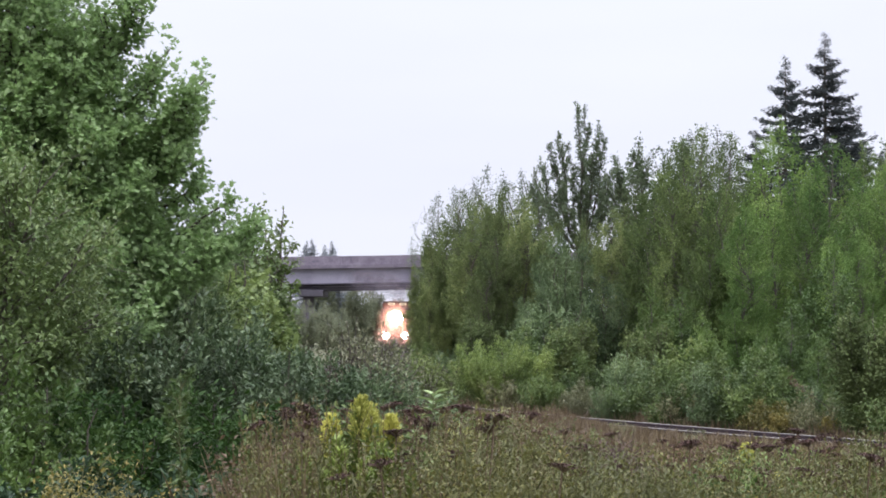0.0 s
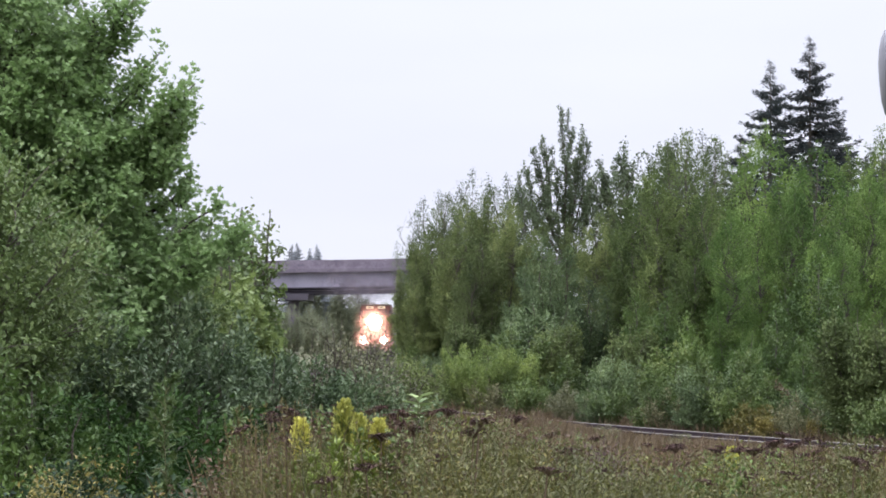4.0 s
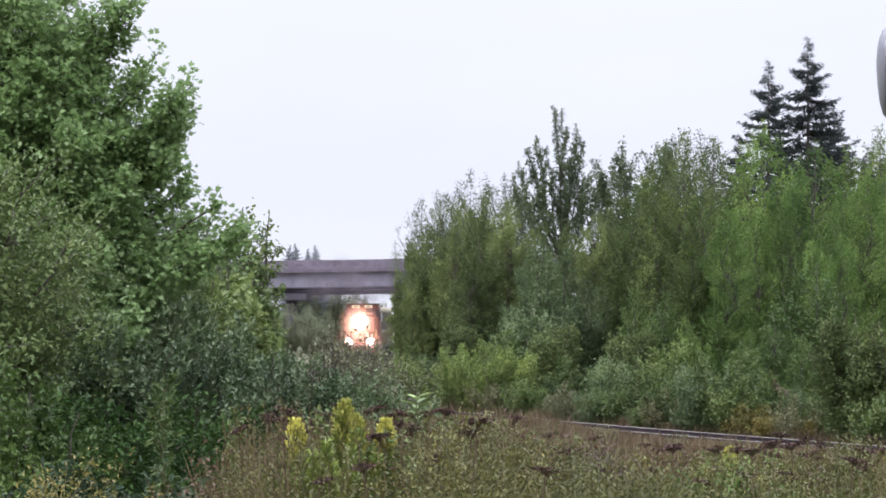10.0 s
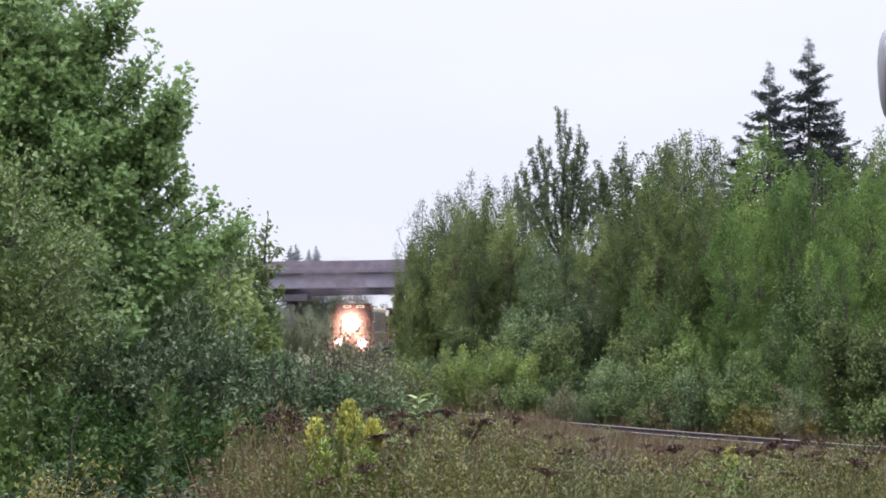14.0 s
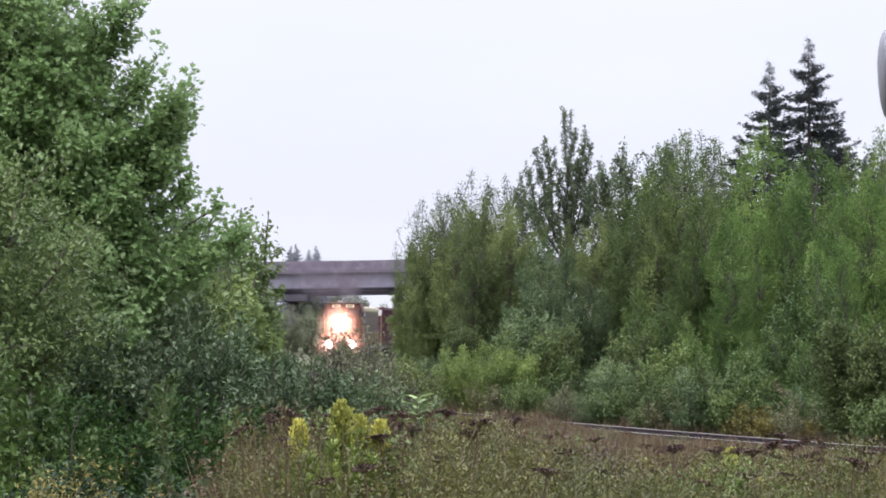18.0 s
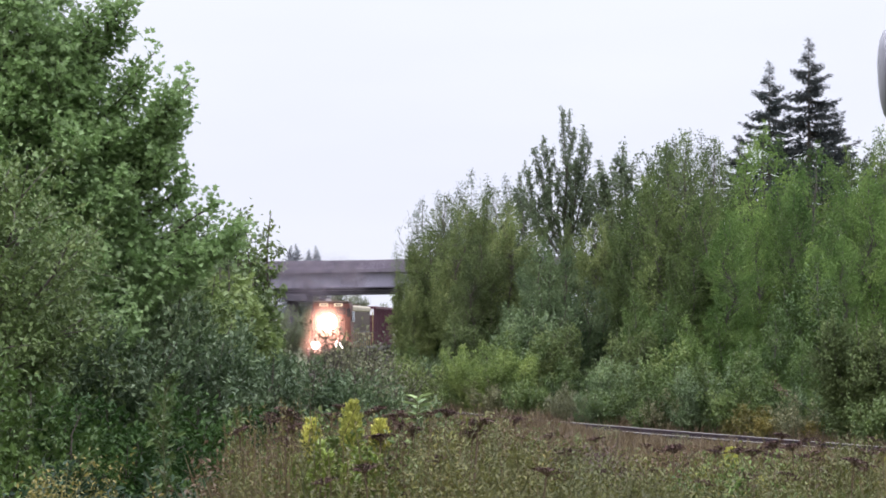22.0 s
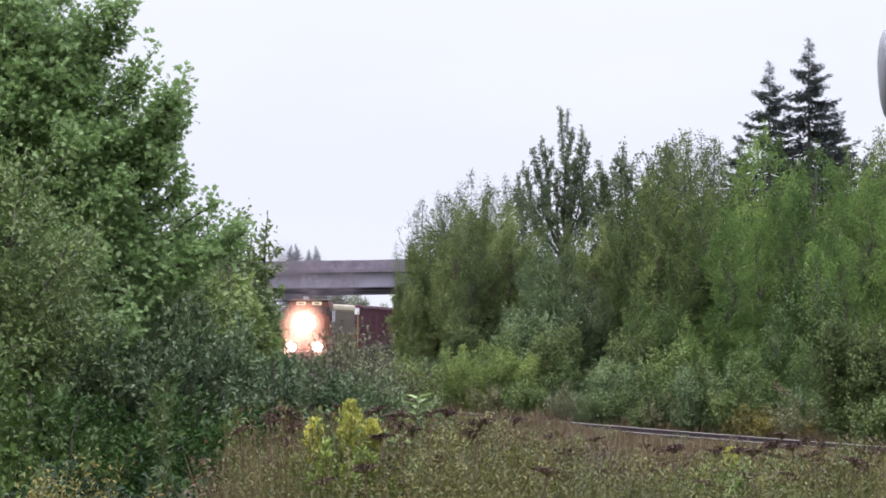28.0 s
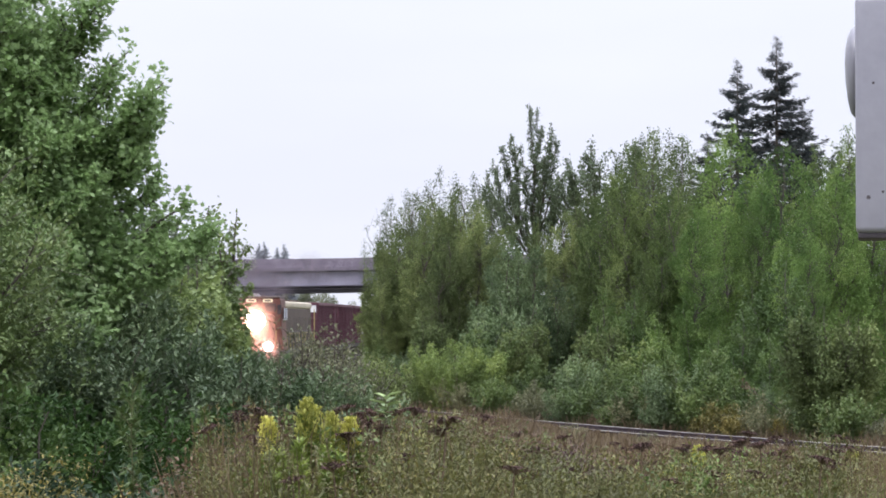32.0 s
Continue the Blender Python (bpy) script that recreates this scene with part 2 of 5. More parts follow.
L_YOUNG = leaf_mat("vivid_sapling_leaf", (0.034, 0.072, 0.011), (0.076, 0.135, 0.024), (0.148, 0.215, 0.048), 0.9, speck=0.2)
# needles paled towards blue-grey, with the distance haze in their colour
L_FARSPRUCE = leaf_mat("haze_toned_spruce_needle", (0.16, 0.18, 0.20), (0.22, 0.24, 0.265), (0.28, 0.30, 0.33), 0.6, 0.7, 0.1)
L_GOLDLEAF = leaf_mat("goldenrod_leaf", (0.10, 0.150, 0.024), (0.18, 0.245, 0.042), (0.28, 0.345, 0.070), 2.0, speck=0.4)
L_RUST = leaf_mat("withered_brown_leaf", (0.066, 0.038, 0.020), (0.125, 0.080, 0.040), (0.19, 0.135, 0.070), 1.5)
L_PURPLE = leaf_mat("dry_purplish_leaf", (0.070, 0.040, 0.040), (0.118, 0.072, 0.066), (0.17, 0.118, 0.100), 1.5)
L_HERB = leaf_mat("pale_herb_leaf", (0.085, 0.090, 0.040), (0.150, 0.155, 0.070), (0.235, 0.235, 0.120), 1.5)
L_PALE = leaf_mat("pale_green_leaf", (0.13, 0.20, 0.07), (0.20, 0.28, 0.10), (0.28, 0.36, 0.15), 2.0)
L_DUSTY = leaf_mat("dusty_brownish_leaf", (0.058, 0.060, 0.030), (0.118, 0.122, 0.062), (0.205, 0.205, 0.115), 1.4, speck=0.3)
L_BLUISH = leaf_mat("bluish_willow_leaf", (0.030, 0.054, 0.022), (0.072, 0.114, 0.044), (0.150, 0.205, 0.088), 1.0, rough=0.6, speck=0.22, gloss=0.3)
L_YMAPLE = leaf_mat("young_maple_leaf", (0.078, 0.122, 0.030), (0.130, 0.188, 0.050), (0.205, 0.265, 0.084), 0.9, 0.45, 0.4, speck=0.4)
L_AUTUMN = leaf_mat("yellowing_leaf", (0.085, 0.085, 0.016), (0.175, 0.152, 0.028), (0.28, 0.235, 0.055), 1.5)


# ---- mesh helpers ----
def empty(name, m=None):
    ob = new(name)
    ob.empty_display_size = 0.2
    if m is not None:
        ob.matrix_world = m
    return ob


def raw(name, verts, faces, material, smooth=False):
    """A mesh from arrays; faces all of one corner count."""
    verts = np.asarray(verts, dtype=np.float32)
    faces = np.asarray(faces, dtype=np.int32)
    me = bpy.data.meshes.new(name)
    me.vertices.add(len(verts))
    me.vertices.foreach_set("co", verts.ravel())
    nf, nc = faces.shape
    me.loops.add(nf * nc)
    me.loops.foreach_set("vertex_index", faces.ravel())
    me.polygons.add(nf)
    me.polygons.foreach_set("loop_start", np.arange(0, nf * nc, nc, dtype=np.int32))
    me.polygons.foreach_set("use_smooth", np.full(nf, smooth))
    me.update(calc_edges=True)
    me.materials.append(material)
    return me


def link(name, me, parent=None, label="", kind="", m=None):
    ob = new(name, me)
    if parent is not None:
        ob.parent = parent
    if m is not None:
        ob.matrix_basis = m
    return tagged(ob, label, kind=kind)


def part(name, bm, material, parent=None, label="", smooth=False, kind=""):
    me = bpy.data.meshes.new(name)
    bmesh.ops.recalc_face_normals(bm, faces=bm.faces)
    if smooth:
        for f in bm.faces:
            f.smooth = True
    bm.to_mesh(me)
    bm.free()
    me.materials.append(material)
    return link(name, me, parent, label, kind)


def box_bm(x, y, z, sx, sy, sz, bevel=0.0, bm=None, seg=2):
    """A box about a centre, with rounded edges."""
    own = bmesh.new()
    bmesh.ops.create_cube(own, size=1.0)
    bmesh.ops.scale(own, vec=(sx, sy, sz), verts=own.verts)
    if bevel > 0:
        bmesh.ops.bevel(own, geom=own.edges[:] + own.verts[:], offset=bevel, segments=seg, affect="EDGES", profile=0.5)
    bmesh.ops.translate(own, vec=(x, y, z), verts=own.verts)
    return join(bm, own)


def join(bm, own):
    if bm is None:
        return own
    tmp = bpy.data.meshes.new("tmp")
    own.to_mesh(tmp)
    own.free()
    bm.from_mesh(tmp)
    bpy.data.meshes.remove(tmp)
    return bm


def rod_bm(a, b, r, bm=None, sides=8, r2=None):
    """A round bar from a to b."""
    a, b = Vector(a), Vector(b)
    own = bmesh.new()
    bmesh.ops.create_cone(own, cap_ends=True, segments=sides, radius1=r, radius2=r if r2 is None else r2, depth=(b - a).length)
    q = Vector((0, 0, 1)).rotation_difference(b - a).to_matrix().to_4x4()
    bmesh.ops.transform(own, matrix=Matrix.Translation((a + b) / 2) @ q, verts=own.verts)
    return join(bm, own)


def dome_bm(c, r, axis, flat=0.4, bm=None):
    """A shallow lens about c that bulges along axis."""
    own = bmesh.new()
    bmesh.ops.create_uvsphere(own, u_segments=16, v_segments=8, radius=r)
    bmesh.ops.scale(own, vec=(1, 1, flat), verts=own.verts)
    q = Vector((0, 0, 1)).rotation_difference(Vector(axis)).to_matrix().to_4x4()
    bmesh.ops.transform(own, matrix=Matrix.Translation(c) @ q, verts=own.verts)
    return join(bm, own)


def tubes(paths, sides=5):
    """Tapered tubes: each path is (points n x 3, radii n). Returns vertices and quads."""
    vs, fs, base = [], [], 0
    ang = np.linspace(0, 2 * np.pi, sides, endpoint=False)
    for pts, rad in paths:
        pts, rad = np.asarray(pts, float), np.asarray(rad, float)
        d = np.gradient(pts, axis=0)
        d /= np.linalg.norm(d, axis=1)[:, None] + 1e-9
        ref = np.where(np.abs(d[:, 2:3]) > 0.9, np.array([[1.0, 0, 0]]), np.array([[0, 0, 1.0]]))
        u = np.cross(d, ref)
        u /= np.linalg.norm(u, axis=1)[:, None] + 1e-9
        v = np.cross(d, u)
        ring = pts[:, None] + rad[:, None, None] * (np.cos(ang)[None, :, None] * u[:, None] + np.sin(ang)[None, :, None] * v[:, None])
        vs.append(ring.reshape(-1, 3))
        n = len(pts)
        for i in range(n - 1):
            a = base + i * sides + np.arange(sides)
            b = base + i * sides + (np.arange(sides) + 1) % sides
            fs.append(np.stack([a, b, b + sides, a + sides], 1))
        base += n * sides
    return np.concatenate(vs), np.concatenate(fs)


def unit(a):
    return a / (np.linalg.norm(a, axis=1)[:, None] + 1e-9)


def leaves(rng, pos, along, length, width, fine=False, curl=0.25, face=None):
    """Leaf blades at pos, pointing along, each folded on its rib. fine: a rounded blade of two quads ("lobed": five pointed lobes), else one rhombus."""
    n = len(pos)
    a = unit(along)
    r = unit(rng.normal(size=(n, 3)) + np.array([0, 0, 1.4])) if face is None else unit(face)
    w = unit(np.cross(a, r))
    nn = np.cross(w, a)
    L, W = np.asarray(length).reshape(-1, 1) * np.ones((n, 1)), np.asarray(width).reshape(-1, 1) * np.ones((n, 1))
    c = curl * W
    if fine == "lobed":
        outline = [(0, 0, 0), (0.10, 0.44, 1), (0.34, 0.27, 0.6), (0.66, 0.52, 1), (0.60, 0.17, 0.4), (1, 0, -0.5), (0.60, -0.17, 0.4), (0.66, -0.52, 1), (0.34, -0.27, 0.6), (0.10, -0.44, 1)]
        v = np.stack([pos + a * L * p + w * W * q + nn * c * s for p, q, s in outline], 1)
        return v.reshape(-1, 3), np.arange(10 * n).reshape(n, 10)
    if not fine:
        v = np.stack([pos, pos + a * L * 0.5 + w * W * 0.5 + nn * c, pos + a * L, pos + a * L * 0.5 - w * W * 0.5 + nn * c], 1)
        return v.reshape(-1, 3), np.arange(4 * n).reshape(n, 4)
    v = np.stack([pos, pos + a * L * 0.28 + w * W * 0.5 + nn * c, pos + a * L * 0.68 + w * W * 0.38 + nn * c * 0.7, pos + a * L - nn * c * 0.5,
                  pos + a * L * 0.68 - w * W * 0.38 + nn * c * 0.7, pos + a * L * 0.28 - w * W * 0.5 + nn * c], 1)
    q = np.arange(6 * n).reshape(n, 6)
    return v.reshape(-1, 3), np.concatenate([q[:, [0, 1, 2, 3]], q[:, [0, 3, 4, 5]]])


def limb_path(p0, az, length, up, droop, n=6, wob=0.0, rng=None):
    """A limb that leaves p0 at azimuth az and rises by up degrees, then bends over."""
    s = np.linspace(0, 1, n)
    h = np.cos(radians(up)) * length * s
    z = np.sin(radians(up)) * length * s - droop * length * s * s
    pts = np.stack([p0[0] + np.cos(az) * h, p0[1] + np.sin(az) * h, p0[2] + z], 1)
    if wob:
        pts[1:] += rng.normal(size=(n - 1, 3)) * wob * length * s[1:, None]
    return pts


def along_path(pts, s):
    i = np.clip(s * (len(pts) - 1), 0, len(pts) - 1.001)
    k = i.astype(int)
    return pts[k] + (pts[k + 1] - pts[k]) * (i - k)[:, None], unit(pts[k + 1] - pts[k])


def tree(name, seed, height, profile, n_limb, n_leaf, leaf_l, leaf_w, up, leaf_material, bark, trunk_r, start=0.08, droop=0.15,
         clump=0.25, sub=4, fine=False, lean=0.0, twig=0.45, stems=1, stem_spread=0.0, down=0.0, tip=1.0, boughs=(), tuft=0, max_limb=8):
    """A tree or bush in its parts: trunks, the first limbs, fine branches and a crown of single leaves. profile(u): crown radius at the share u of the height."""
    rng = np.random.default_rng(seed)
    top = empty(name)
    fine_wood, leaf_pos, leaf_dir = [], [], []
    limbs_made = 0
    per = max(1, n_leaf // max(1, n_limb * (sub + 1)))
    usual = 0.72 * max(profile(q / 20) for q in range(21)) / max(0.5, math.cos(radians(min(up, 75))))
    for st in range(stems):
        az0 = rng.uniform(0, 6.283)
        off = stem_spread * (0.3 + 0.7 * rng.random()) if stems > 1 else 0.0
        hs = height * (1 if st == 0 else rng.uniform(0.86, 1.0) - 0.30 * (off / stem_spread - 0.3))
        u = np.linspace(0, 1, 9)
        tr = np.stack([np.cos(az0) * off * (0.25 + u * 0.75) + lean * hs * u * u, np.sin(az0) * off * (0.25 + u * 0.75), hs * u], 1)
        tr[1:-1] += rng.normal(size=(7, 3)) * np.array([1, 1, 0]) * 0.012 * hs
        v, f = tubes([(tr, trunk_r * (1 - u) ** 0.8 * (1 if st == 0 else 0.7) + min(0.006, 0.25 * trunk_r))], 8)
        link("trunk", raw("trunk", v, f, bark, True), top)
        n_here = n_limb // stems
        cnt = max(6, per)
        at_s = 0.70 + 0.30 * rng.random(cnt)
        c, d = along_path(tr, at_s)
        leaf_pos.append(c + rng.normal(size=(cnt, 3)) * (clump * (0.12 + 1.2 * (1 - at_s)))[:, None])
        leaf_dir.append(d * 0.8 + rng.normal(size=(cnt, 3)) * 0.7)
        for i in range(n_here + (len(boughs) if st == 0 else 0)):
            uu = start + (0.97 - start) * (i + rng.random()) / n_here if i < n_here else boughs[i - n_here][0]
            p0, _ = along_path(tr, np.array([uu]))
            R = profile(uu) * (0.72 + 0.5 * rng.random())
            az = i * 2.39996 + rng.normal() * 0.4 + az0
            upi = up * (0.75 + 0.5 * rng.random()) + (uu ** 3) * 25 - down * (1 - uu)
            L = R / max(0.5, math.cos(radians(min(upi, 75))))
            rise = max(0.2, math.sin(radians(max(upi, 5))))
            L = max(min(L, (hs * rng.uniform(0.86, 1.04) - p0[0][2]) / rise), 0.025 * height)
            if i >= n_here:
                _, az, L, upi = boughs[i - n_here]
            pts = limb_path(p0[0], az, L, upi, droop, 6, 0.03, rng)
            rr = np.linspace(max(0.01, trunk_r * 0.32 * (1 - uu) + 0.008), 0.004, 6) * min(1.0, height / 3)
            if limbs_made < max_limb and i % max(1, n_limb // 8) == 0:
                v, f = tubes([(pts, rr * 1.3)], 6)
                link("limb", raw("limb", v, f, bark, True), top)
                limbs_made += 1
            else:
                fine_wood.append((pts, rr))
            share = max(2, int(per * min(1.8, L / usual)))
            twigs = [(pts, share, 0.30)]
            for j in range(sub if i < n_here else sub * 2):
                q, _ = along_path(pts, np.array([0.3 + 0.65 * (j + rng.random()) / sub]))
                tp = limb_path(q[0], az + rng.choice([-1, 1]) * rng.uniform(0.4, 1.2), L * (twig if i < n_here else 0.16) * (0.6 + 0.6 * rng.random()), upi * 0.8 + rng.normal() * 15, droop, 4, 0.05, rng)
                fine_wood.append((tp, np.linspace(0.007, 0.002, 4) * (max(1.0, height / 6) if height > 3 else height / 3)))
                twigs.append((tp, share, 0.1))
            for tp, cnt, s0 in twigs:
                s = s0 + (1 - s0) * rng.random(cnt) ** 0.8
                if tuft:
                    s = s0 + (1 - s0) * (np.floor((s - s0) / (1 - s0) * tuft) + 0.75 + 0.22 * rng.normal(size=cnt)).clip(0, tuft) / tuft
                c, d = along_path(tp, s)
                spread = clump * (1.15 - 0.6 * s * tip)[:, None]
                leaf_pos.append(c + rng.normal(size=(cnt, 3)) * spread * 0.5)
                leaf_dir.append(d * 0.6 + rng.normal(size=(cnt, 3)) * 0.7 + np.array([0, 0, -0.15]))
    if fine_wood:
        v, f = tubes(fine_wood, 3)
        link("brushwood", raw("brushwood", v, f, bark), top, kind="stuff")
    pos, dire = np.concatenate(leaf_pos), np.concatenate(leaf_dir)
    keep = pos[:, 2] > 0.03
    pos, dire = pos[keep], dire[keep]
    sz = leaf_l * (0.6 + 0.7 * rng.random(len(pos)))
    v, f = leaves(rng, pos, dire, sz, sz * leaf_w / leaf_l, fine)
    link("crown", raw("crown", v, f, leaf_material), top, kind="stuff")
    return top


def spindle(u):
    """Share of a plume's radius at the share u of its length: full low down, drawn out to a fine tip."""
    return (1 - u ** 3.4) ** 0.62 * (0.6 + 0.4 * np.minimum(1, u / 0.35))


def finger(u):
    """Bare at the foot, then of even thickness to a blunt tip."""
    return np.clip((u - 0.2) / 0.3, 0, 1) * (1 - u ** 6) ** 0.5


def umbrella(u):
    """A leafy head over a bare, shaded foot."""
    return np.clip((u - 0.38) / 0.25, 0.02, 1) * np.sqrt(np.maximum(0.03, 1 - (u * 0.98) ** 3.2))


def round_top(u):
    return np.sqrt(np.maximum(0.03, 1 - (u * 0.98) ** 2.8)) * (0.6 + 0.4 * np.minimum(1, u / 0.35))


def plumed(name, seed, plumes, n_spray, per, spray, rise, leaf_l, leaf_w, leaf_material, bark, trunk_r, shape=spindle, fine=False, shell=0.55,
           spread=0.10, out=0.8, up=0.8, loose=0.6, lumps=0.3, bend=0.75, twigs=True):
    """A tree or bush as a bundle of leafy plumes. Each plume (x0, y0, z0, x1, y1, z1, r) follows a stem; its short sprays of leaves
    stand off the stem and rise by rise degrees."""
    rng = np.random.default_rng(seed)
    top = empty(name)
    area = np.array([p[6] * math.dist(p[:3], p[3:6]) for p in plumes])
    wood, pos, dire, face = [], [], [], []
    for k, (x0, y0, z0, x1, y1, z1, r) in enumerate(plumes):
        s = np.linspace(0, 1, 9)
        path = np.stack([x0 + (x1 - x0) * s ** bend, y0 + (y1 - y0) * s ** bend, z0 + (z1 - z0) * s], 1)
        path[1:-1] += rng.normal(size=(7, 3)) * np.array([1, 1, 0]) * 0.02 * math.dist(path[0], path[-1])
        rad = (trunk_r if k == 0 else trunk_r * 0.45) * (1 - s) ** 0.8 + 0.005
        if k < 9:
            v, f = tubes([(path, rad)], 7)
            link("trunk" if k == 0 else "limb", raw("stem", v, f, bark, True), top)
        else:
            wood.append((path, rad))
        n = max(4, int(n_spray * area[k] / area.sum()))
        u = rng.random(n * 4)
        u = u[rng.random(n * 4) < shape(u) * 0.8 + 0.2][:n]
        n = len(u)
        az = rng.uniform(0, 2 * np.pi, n)
        c, _ = along_path(path, u)
        o = np.stack([np.cos(az), np.sin(az), 0 * az], 1)
        lump = np.array([1 + lumps * noise.noise((a[0] * 1.4 + k * 3.1, a[1] * 1.4 + seed, q * 5)) for a, q in zip(o, u)])
        off = r * shape(u) * lump * (shell + (1 - shell) * np.sqrt(rng.random(n)))
        tip = c + o * off[:, None]
        L = spray * (0.6 + 0.8 * rng.random(n))
        ang = np.radians(rise * (0.7 + 0.6 * rng.random(n)) + (80 - rise) * u ** 5)
        d = o * np.cos(ang)[:, None] + np.array([0, 0, 1.0]) * np.sin(ang)[:, None]
        a, b = tip - d * (L * 0.6)[:, None], tip + d * (L * 0.4)[:, None]
        if twigs:
            root, _ = along_path(path, np.maximum(0, u - 0.10))
            for i in range(0, n, 2):
                wood.append((np.array([root[i], a[i], b[i]]), np.array([0.10 * trunk_r + 0.003, 0.05 * trunk_r + 0.002, 0.0015])))
        t = rng.random((n, per))
        where = a[:, None] + (b - a)[:, None] * t[..., None] + rng.normal(size=(n, per, 3)) * (spread * (1.15 - 0.65 * t))[..., None]
        pos.append(where.reshape(-1, 3))
        dire.append((d[:, None] * 0.7 + rng.normal(size=(n, per, 3)) * 0.6).reshape(-1, 3))
        face.append((o[:, None] * out + np.array([0, 0, up]) + rng.normal(size=(n, per, 3)) * loose).reshape(-1, 3))
    if wood:
        v, f = tubes(wood, 3)
        link("brushwood", raw("brushwood", v, f, bark), top, kind="stuff")
    pos, dire, face = np.concatenate(pos), np.concatenate(dire), np.concatenate(face)
    keep = pos[:, 2] > 0.03
    pos, dire, face = pos[keep], dire[keep], face[keep]
    sz = leaf_l * (0.65 + 0.6 * rng.random(len(pos)))
    v, f = leaves(rng, pos, dire, sz, sz * leaf_w / leaf_l, fine, face=face)
    link("crown", raw("crown", v, f, leaf_material), top, kind="stuff")
    return top


# ---- the lie of the land ----
def track_x(y):
    """The centre line of the track, by its distance ahead of the eye: a tight bend before the bridge, then nearly straight."""
    if y > 150:
        d = y - 150
        return -10.05 + 0.078 * d - 0.000347 * d * d + 8.4e-7 * d ** 3 if d < 150 else -3.32 + 0.03 * (d - 150)
    d = 150 - y
    if d < 80:
        return -10.05 - 0.078 * d + 0.004064 * d * d - 5.74e-6 * d ** 3
    return 6.78 + 0.462 * (d - 80) + 0.0024 * (d - 80) ** 2


def smooth(a, b, v):
    t = min(1.0, max(0.0, (v - a) / (b - a)))
    return t * t * (3 - 2 * t)


def ground_z(x, y):
    z = 1.5 - 1.95 * min(1.0, max(0.0, (y - 8) / 44))
    z += 0.10 * noise.noise((x * 0.22, y * 0.22, 0.3)) * min(1, abs(y) / 12) + 0.35 * noise.noise((x * 0.03, y * 0.03, 5.1)) * smooth(90, 160, y)
    if 20 < y < 420:
        off = abs(x - track_x(y)) * (1 if y > 150 else 0.92)
        w = 1 - smooth(2.6, 5.5, off)
        z = z * (1 - w) - 0.42 * w
    bank = smooth(276, 299, y) * (1 - smooth(312, 335, y))
    if bank > 0:
        z += bank * 7.4 * smooth(24, 36, abs(x + 4))
    return z


xs = np.unique(np.concatenate([np.linspace(-2600, -120, 22), np.linspace(-120, -24, 33), np.linspace(-24, 24, 97), np.linspace(24, 120, 33), np.linspace(120, 2600, 22)]))
ys = np.unique(np.concatenate([np.linspace(-900, -20, 12), np.linspace(-20, 110, 200), np.linspace(110, 420, 140), np.linspace(420, 3600, 30)]))
gv = np.array([(x, y, ground_z(x, y)) for y in ys for x in xs])
nx = len(xs)
gi = (np.arange(len(ys) - 1)[:, None] * nx + np.arange(nx - 1)[None]).ravel()
tagged(link("ground", raw("ground", gv, np.stack([gi, gi + 1, gi + 1 + nx, gi + nx], 1), M_SOIL, True)), "brownish weedy soil and short grass", "ground", kind="structure")

# ---- railway track ----
track = tagged(empty("railway_track"), "rusty single railway track on grey ballast", "railway track", kind="structure")
ty = np.concatenate([np.arange(20, 160, 1.0), np.arange(160, 421, 4.0)])
tc = np.array([(track_x(y), y) for y in ty])
td = unit(np.gradient(tc, axis=0))
tn = np.stack([td[:, 1], -td[:, 0]], 1)


def sweep(name, profile, offset, material, parent, label="", z_noise=0.0, flat=True):
    """Sweep a profile of (across, up) along the track at a sideways offset."""
    n, p = len(tc), len(profile)
    v = np.zeros((n, p, 3))
    for j, (o, z) in enumerate(profile):
        v[:, j, :2] = tc + tn * (offset + o)
        v[:, j, 2] = z
        if z_noise:
            v[:, j, 2] += np.array([noise.noise((q[0], q[1], j * 3.3)) for q in v[:, j, :2] * 1.7]) * z_noise
    f = []
    for i in range(n - 1):
        for j in range(p - 1):
            f.append((i * p + j, i * p + j + 1, (i + 1) * p + j + 1, (i + 1) * p + j))
    return link(name, raw(name, v.reshape(-1, 3), f, material, not flat), parent, label)


sweep("ballast", [(-3.2, -0.62), (-2.4, -0.40), (-1.7, -0.20), (-0.6, -0.215), (0.6, -0.215), (1.7, -0.20), (2.4, -0.40), (3.2, -0.62)], 0, M_BALLAST, track,
      "grey crushed stone ballast", 0.03, False)
RAIL = [(-0.07, -0.175), (-0.07, -0.155), (-0.012, -0.135), (-0.012, -0.05), (-0.036, -0.04), (-0.036, -0.004), (0.036, -0.004), (0.036, -0.04),
        (0.012, -0.05), (0.012, -0.135), (0.07, -0.155), (0.07, -0.175)]
for side in (-0.755, 0.755):
    r = sweep("rail", RAIL, side, M_RAIL, track, "rust-brown steel rail")
    sweep("running_surface", [(-0.038, -0.016), (-0.038, -0.006), (-0.030, 0.001), (0.030, 0.001), (0.038, -0.006), (0.038, -0.016)], side, M_RAILTOP, r, "polished rail head")

# ---- road bridge over the track ----
bridge = tagged(empty("road_bridge"), "grey concrete road overpass with a pale girder", "bridge")
BY, GRADE = 300.0, 0.016


def along_bridge(name, y0, y1, z0, z1, material, label="", x0=-70.0, x1=70.0, bevel=0.04):
    bm = box_bm(0, (y0 + y1) / 2, (z0 + z1) / 2, x1 - x0, y1 - y0, z1 - z0, bevel)
    bmesh.ops.translate(bm, vec=((x0 + x1) / 2, 0, 0), verts=bm.verts)
    for v in bm.verts:
        v.co.z += GRADE * (v.co.x + 10)
    return part(name, bm, material, bridge, label)


